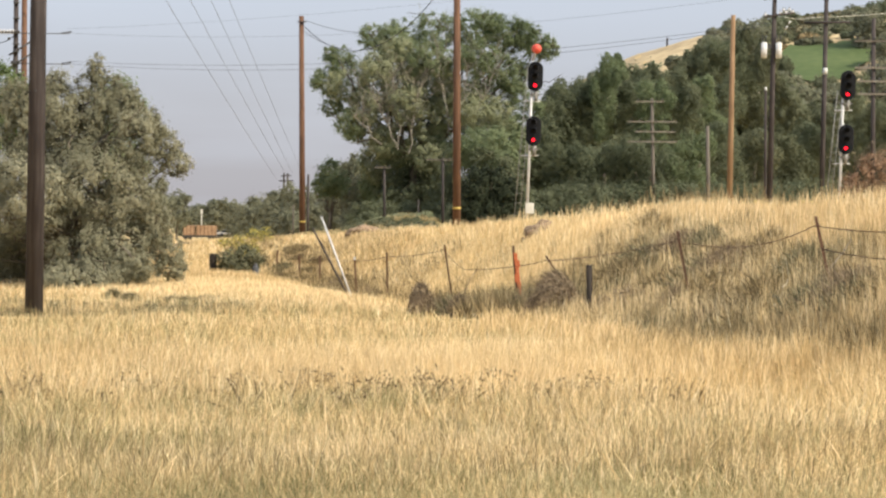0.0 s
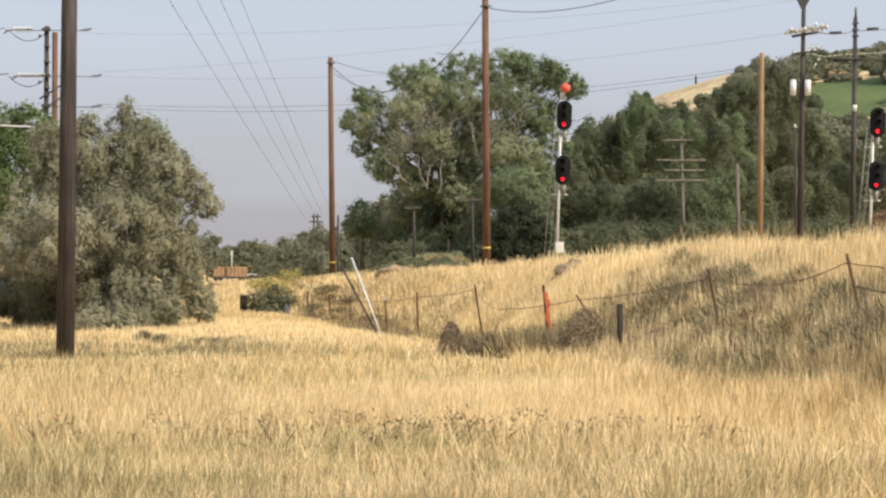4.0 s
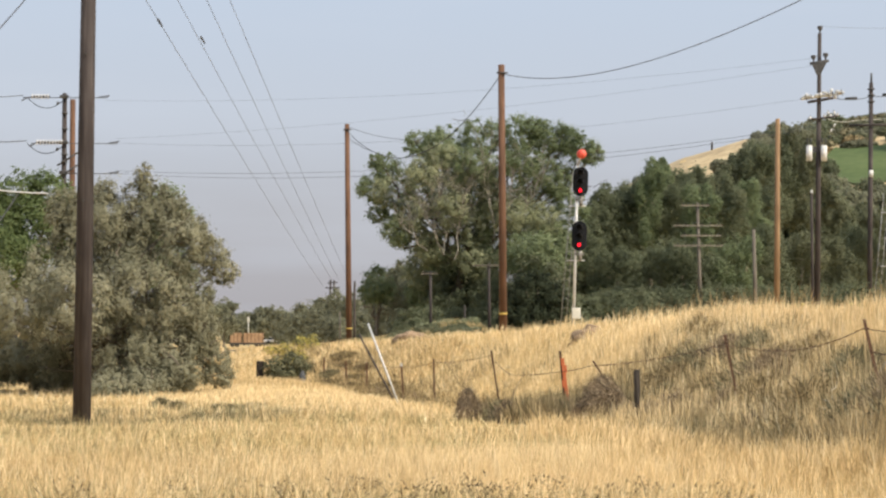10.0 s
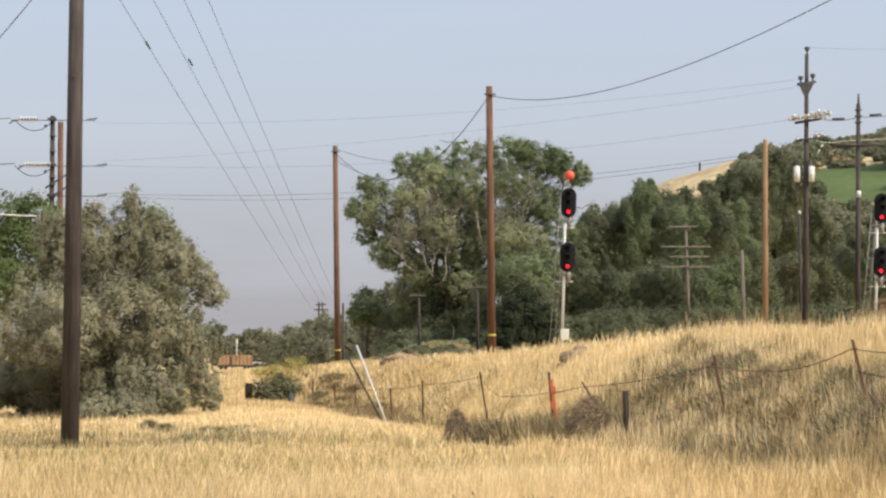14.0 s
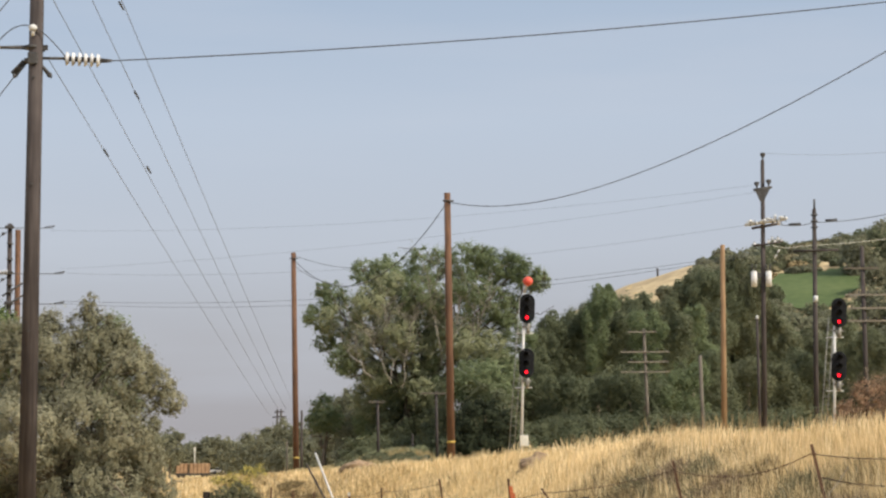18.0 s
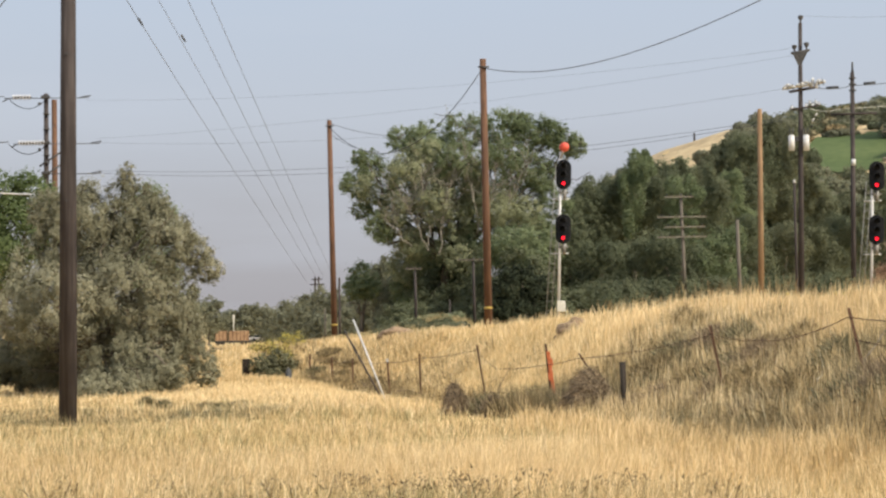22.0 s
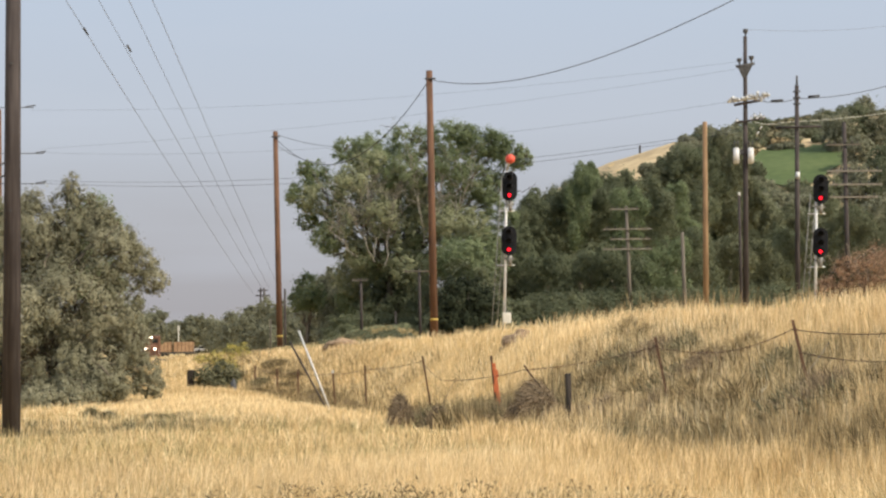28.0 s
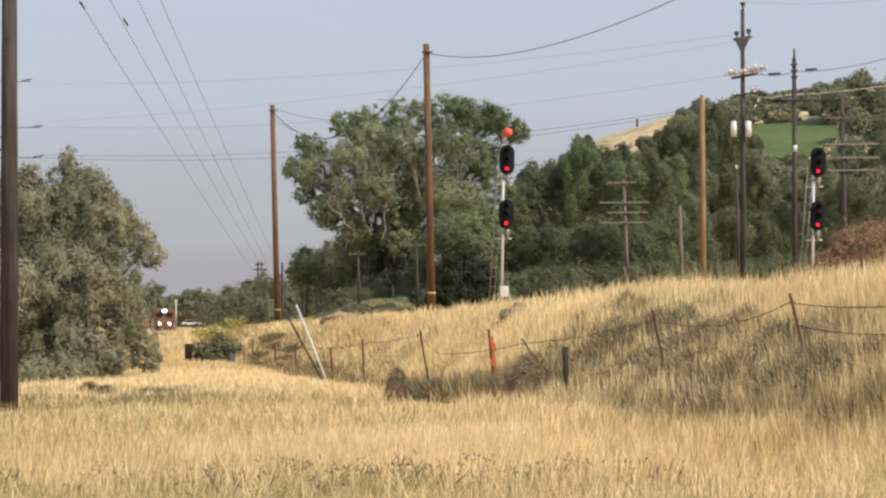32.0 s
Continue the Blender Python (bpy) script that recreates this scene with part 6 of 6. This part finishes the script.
    tagged(part_np("crest_stalks", *blades(rng, x, y, h, np.maximum(0.006, y * 0.00024), 0.2), PALESTRAW), "wispy tall grass stalks along the crest", "grass", kind="stuff")
    # dry growth over the mound beyond the track
    x, y = rng.uniform(-7.5, 1.6, 26000), rng.uniform(105, 117, 26000)
    k = rng.random(len(x)) < 0.45
    for name, pick, mat, text in (("mound_grass", k, STRAW, "thin straw-coloured grass on the brushy mound"), ("mound_weeds", ~k, GREENGRASS, "dull olive weeds on the brushy mound")):
        tagged(part_np(name, *spears(rng, x[pick], y[pick], rng.uniform(0.15, 0.5, pick.sum()), np.full(pick.sum(), 0.05), 0.4), mat), text, "grass", kind="stuff")
    # far field stubble
    x, y = scatter(rng, 70000, 76, 420, -180, 60)
    keep = across(x, y) < 12.5
    x, y = x[keep], y[keep]
    tagged(part_np("far_grass", *spears(rng, x, y, rng.uniform(0.15, 0.42, len(x)), y * 0.0006), STRAW), "pale dry grass of the far field", "grass", kind="stuff")
    # grey-brown weeds on the bank's face
    x, y = scatter(rng, 420000, 20, 110, -150, 290, 10, 0.08)
    c = across(x, y)
    top = weed_top(x, y)
    keep = (c > edge(y) + 0.1) & (c < top + 0.5 * np.sin(1.3 * x + 0.5 * y)) & (rng.random(len(x)) < np.interp(x / y, (-0.1, -0.02, 0.04, 0.07, 0.3), (0.8, 0.2, 0.55, 1, 1)) * (0.45 + 0.8 * (uneven(x, y, 1.3, 7) > 0.36)))
    x, y = x[keep], y[keep]
    h = rng.uniform(0.14, 0.46, len(x)) * (0.45 + 1.1 * uneven(x, y, 1.6, 5)) * np.where(y > 52, 1.4, 1.0)
    tagged(part_np("bank_weeds", *spears(rng, x, y, h, np.maximum(0.012, y * 0.0004), 0.42, 0.0, 0.3), WEED), "tangled grey-brown dead weeds on the bank", "weeds", kind="stuff")
    x, y = scatter(rng, 90000, 40, 105, -90, 70, 14, 0.16)
    c = across(x, y)
    keep = (c > 9.4) & (c < 12.6) & (uneven(x, y, 0.55, 17) > 0.5) & (rng.random(len(x)) < 0.16)
    x, y = x[keep], y[keep]
    tagged(part_np("slope_weeds", *spears(rng, x, y, rng.uniform(0.2, 0.5, len(x)), np.maximum(0.012, y * 0.00034), 0.4, 0.0), WEED), "thin brown weeds among the slope's golden grass", "weeds", kind="stuff")
    # taller russet weeds and a few yellow flowers on the crest
    n = 420
    x = np.where(rng.random(n) < 0.5, rng.normal(6.4, 0.5, n), rng.uniform(3.5, 10, n))
    y = np.interp(x, (3.5, 7, 10), (60, 47, 40)) + rng.normal(0, 1.0, n)
    tagged(part_np("crest_weeds", *blades(rng, x, y, rng.uniform(0.35, 0.95, n), np.full(n, 0.014), 0.22, 0.0), WEED), "thin brown weed stalks on the crest", "weeds", kind="stuff")


def sprays(rng, centres, away, length, width, loose=0.6):
    """A thin three-cornered twig or stem at every centre, growing along away with some disorder."""
    n = len(centres)
    d = away + loose * rng.normal(0, 1, (n, 3))
    d /= np.linalg.norm(d, axis=1)[:, None] + 1e-9
    side = np.cross(d, rng.normal(0, 0.35, (n, 3)) + np.array([0, 1.0, 0]))
    side /= np.linalg.norm(side, axis=1)[:, None] + 1e-9
    L = length * rng.uniform(0.5, 1.4, (n, 1))
    w = width * rng.uniform(0.6, 1.4, (n, 1)) / 2
    v = np.stack([centres - side * w, centres + d * L, centres + side * w], 1)
    return v.reshape(-1, 3), np.arange(3 * n).reshape(-1, 3)


def weed_patch(name, at, r, h, mat, label, seed, leaf=0.016, dense=1):
    """A loose clump of twigs and dried stems."""
    rng = np.random.default_rng(seed)
    root = thing(name, at, label, "bush", "bank bushes")
    wood = []
    for _ in range(16):
        a = rng.uniform(0, 6.28)
        q = np.array([math.cos(a) * r * rng.uniform(0.2, 1), math.sin(a) * r * rng.uniform(0.2, 1), h * rng.uniform(0.5, 1.1)])
        wood.append(limb(rng, (q[0] * 0.25, q[1] * 0.25, -0.05), q, 0.005, 0.003, 0.25, 5))
    part_np("twig_work", *join(wood), TWIG, root)
    n = 950 * dense
    c = rng.normal(0, 0.42, (n, 2)) * r
    z = h * rng.uniform(0.0, 0.8, n) * np.exp(-((c / r) ** 2).sum(1) * 0.7)
    cs = np.column_stack([c, z])
    away = np.column_stack([0.7 * c / r, rng.uniform(0.2, 1.0, n)])
    part_np("foliage", *sprays(rng, cs, away, 0.09 + 0.22 * h, leaf * 0.95, 0.45), mat, root)
    return root


def tumbleweed(at, rx, h, seed, label, mat):
    """A rounded heap of dead twigs wound over one another."""
    rng = np.random.default_rng(seed)
    root = thing("tumbleweed", at, label, "bush", "tumbleweeds")
    n = 5200
    d = rng.normal(0, 1, (n, 3))
    d[:, 2] = np.abs(d[:, 2])
    d /= np.linalg.norm(d, axis=1)[:, None]
    lump = 1 + 0.12 * np.sin(3.1 * d[:, 0] + seed) + 0.1 * np.sin(4.3 * d[:, 2] + 2 * d[:, 1] + seed)
    c = d * np.array([rx, rx, h]) * (lump * rng.uniform(0.35, 1.0, n) ** 0.4)[:, None]
    along = np.cross(d, rng.normal(0, 0.5, (n, 3)) + np.array([0, 1, 0.2]))
    part_np("twig_ball", *sprays(rng, c, along + 0.35 * d, 0.16, 0.013, 0.45), mat, root)
    m = 260
    d = rng.normal(0, 1, (m, 3))
    d[:, 2] = np.abs(d[:, 2])
    d /= np.linalg.norm(d, axis=1)[:, None]
    part_np("loose_twig", *sprays(rng, d * np.array([rx, rx, h]) * 0.9, d, 0.2, 0.007, 0.5), TWIG, root, "loose pale twigs sticking out")
    return root


def weeds():
    rng = np.random.default_rng(15)
    # a scattered line of dark dock in the near field
    m = 46
    cy = rng.normal(20.0, 0.75, m)
    cx = np.where(rng.random(m) < 0.6, rng.normal(-0.3, 1.5, m), rng.uniform(-4.4, 2.6, m))
    n = rng.integers(3, 12, m)
    x, y = np.repeat(cx, n) + 0.09 * rng.normal(0, 1, n.sum()), np.repeat(cy, n) + 0.09 * rng.normal(0, 1, n.sum())
    h = np.repeat(rng.uniform(0.16, 0.34, m), n) * rng.uniform(0.6, 1.1, n.sum())
    bx, by = x + 0.1 * rng.normal(0, 1, len(x)), y
    heads = np.column_stack([bx, by, ground_z(bx, by) + 0.8 * h])
    stems = blades(rng, x, y, h, np.full(len(x), 0.011), 0.75, 0.0)
    seeds = sprays(rng, np.repeat(heads, 3, 0) + 0.03 * rng.normal(0, 1, (3 * len(x), 3)), np.tile([0.0, 0.0, 0.3], (3 * len(x), 1)), 0.045, 0.016, 0.9)
    tagged(part_np("dock_weeds", *join([(stems[0], np.concatenate([stems[1][:, :3], stems[1][:, [0, 2, 3]]])), seeds]), DOCK), "dark seeding dock weeds among the grass", "weeds", kind="stuff")
    # rounded heaps of dead twigs caught along the fence
    for u, d, rx, h, seed, mat, text in ((53.5, 38.7, 0.6, 0.98, 1, TWIG, "large rounded dead tumbleweed against the fence"), (-9.5, 44.6, 0.29, 0.66, 2, TWIG, "brown peaked dead tumbleweed beside the fence"), (9.6, 43, 0.15, 0.42, 3, DARKTWIG, "small dark dead tumbleweed beside the fence")):
        x = u * d / 1000
        tumbleweed((x, d, gz(x, d) - 0.02), rx, h, seed, text, mat)
    # shrubs and dead bushes on the bank
    for i, (u, d, r, h) in enumerate(((30, 43, 0.4, 0.45), (38, 44, 0.4, 0.4), (20, 46, 0.4, 0.35), (92, 36, 0.6, 0.55), (108, 36, 0.55, 0.6), (125, 34, 0.6, 0.6), (140, 33, 0.6, 0.6),
                                      (155, 28.4, 0.55, 0.6), (186, 25.7, 0.55, 0.55), (200, 24.7, 0.5, 0.6), (150, 27.3, 0.5, 0.4), (206, 24.2, 0.5, 0.5), (138, 28.8, 0.5, 0.4), (222, 23.6, 0.5, 0.5), (100, 41, 0.6, 0.5), (118, 40, 0.6, 0.5),
                                      (84, 41, 0.5, 0.5), (-20, 60, 0.4, 0.35), (-52, 74, 0.5, 0.45), (-66, 84, 0.5, 0.45), (-76, 92, 0.6, 0.5), (-35, 67, 0.45, 0.4))):
        x = u * d / 1000
        weed_patch("dead_bush", (x, d, gz(x, d)), r, h, (TWIG, WEED, DRYSAGE)[i % 3], "grey-brown half-dead bush on the railway bank", 500 + i)
    for i in range(80):
        d = rng.uniform(25, 50)
        c = rng.uniform(8.9, 13.0)
        x = c - 15.3 + float(np.interp(d, TRACK_Y, TRACK_X))
        if x / d < 0.08 or c > weed_top(x, d) - 0.5:
            continue
        r = rng.uniform(0.22, 0.5)
        weed_patch("dead_bush", (x, d, gz(x, d)), r, rng.uniform(0.28, 0.55), (DRYSAGE, WEED, TWIG, WEED)[i % 4], "grey-brown half-dead bush on the railway bank", 600 + i)
    for i in range(16):
        u = -6 + 5.2 * i + rng.normal(0, 1.5)
        d = float(np.interp(u, (-10, 30, 80), (45.5, 42, 37.5))) + rng.uniform(-0.6, 0.6)
        x = u * d / 1000
        weed_patch("dead_bush", (x, d, gz(x, d)), rng.uniform(0.3, 0.5), rng.uniform(0.34, 0.55), (TWIG, WEED, DRYSAGE)[i % 3], "grey-brown half-dead bush on the railway bank", 700 + i)
    for i in range(26):
        d = rng.uniform(54, 98)
        x = rng.uniform(8.0, 10.2) - 15.3 + float(np.interp(d, TRACK_Y, TRACK_X))
        weed_patch("dead_bush", (x, d, gz(x, d)), rng.uniform(0.35, 0.7), rng.uniform(0.2, 0.42), WEED, "grey-brown half-dead bush on the railway bank", 650 + i, 0.028)
    for i, (u, d, r, h) in enumerate(((-150, 50, 0.25, 0.3), (-128, 50, 0.5, 0.2), (-120, 49, 0.4, 0.18), (-158, 52, 0.18, 0.3), (-112, 51, 0.4, 0.15))):
        x = u * d / 1000
        weed_patch("green_weed", (x, d, gz(x, d)), r, h * 0.8, DRYSAGE, "low grey-green weed in the dry field", 560 + i)


def sticks():
    """A few bleached broken sticks lying on the bank."""
    rng = np.random.default_rng(41)
    d = 27.3
    for u, v, a, L in ((161.2, -35, 66, 0.32), (158.6, -32.4, -28, 0.3), (157.6, -37.4, 6, 0.34), (164, -36.6, 12, 0.3)):
        p = sight(u, v, d)
        p.z = max(p.z, gz(p.x, d) + 0.12)
        q = Vector((math.cos(radians(a)), 0.1, math.sin(radians(a)))) * L
        tagged(part_np("broken_stick", *limb(rng, p, p + q, 0.012, 0.006, 0.15, 6), STICK), "bleached broken stick lying among bank weeds", "stick", "broken sticks")
    p = Vector((169 * 0.027, 27.0, gz(169 * 0.027, 27.0) + 0.1))
    tagged(part_np("dry_branch", *limb(rng, p, p + Vector((0.75, 0.1, 0.95)), 0.014, 0.006, 0.1, 7), DEADWOOD), "thin dry branch leaning up out of the weeds", "stick", "broken sticks")


def flowers():
    rng = np.random.default_rng(31)
    for u, d in ((172, 38), (176, 38.2), (149, 41)):
        x = u * d / 1000
        z = gz(x, d)
        root = thing("yellow_flower", (x, d, z), "single yellow flower on a thin stalk in crest grass", "flower", "crest flowers")
        h = EYE + 12.8 * d / 1000 - z
        part("stalk", rod(B(), (0, 0, -0.05), (0.02, 0, h), 0.006, 0.004, 6), SHRUBLEAF, root)
        part("bloom", ball(B(), (0.02, 0, h), 0.03 * rng.uniform(0.7, 1.2), (1, 0.7, 0.8), 8, 6), YELLOWFLOWER, root, "yellow flower head")


grass()
weeds()
sticks()
flowers()


def motions():
    # the engine comes out from behind the olive; the wagon draws away round the bend
    stops = ((0.0, -168, 500), (20.0, -158, 382), (25.0, -145, 347), (26.5, -137, 336.7), (27.5, -130.6, 330), (28.5, -129.2, 323.4), (29.5, -127.3, 316.7), (30.0, -126.3, 313.3), (30.5, -125.3, 310), (31.0, -124.2, 306.7), (31.5, -123.0, 303.3), (32.0, -121.6, 300))
    walk(engine, [(t, pose(u * d / 1000, d, EYE - 4.0 + 0.5 * d / 1000, 0, 0, 7)) for t, u, d in stops])
    D = 446
    walk(wagon_car, [(t, pose(u * D / 1000, D, EYE - 3.75, 0, 0, 4)) for t, u in ((0.0, -116.6), (28.5, -116.6), (29.5, -117.3), (30.0, -119.0), (30.5, -121.0), (31.0, -122.6), (31.5, -124.0), (32.0, -126.5))])


motions()
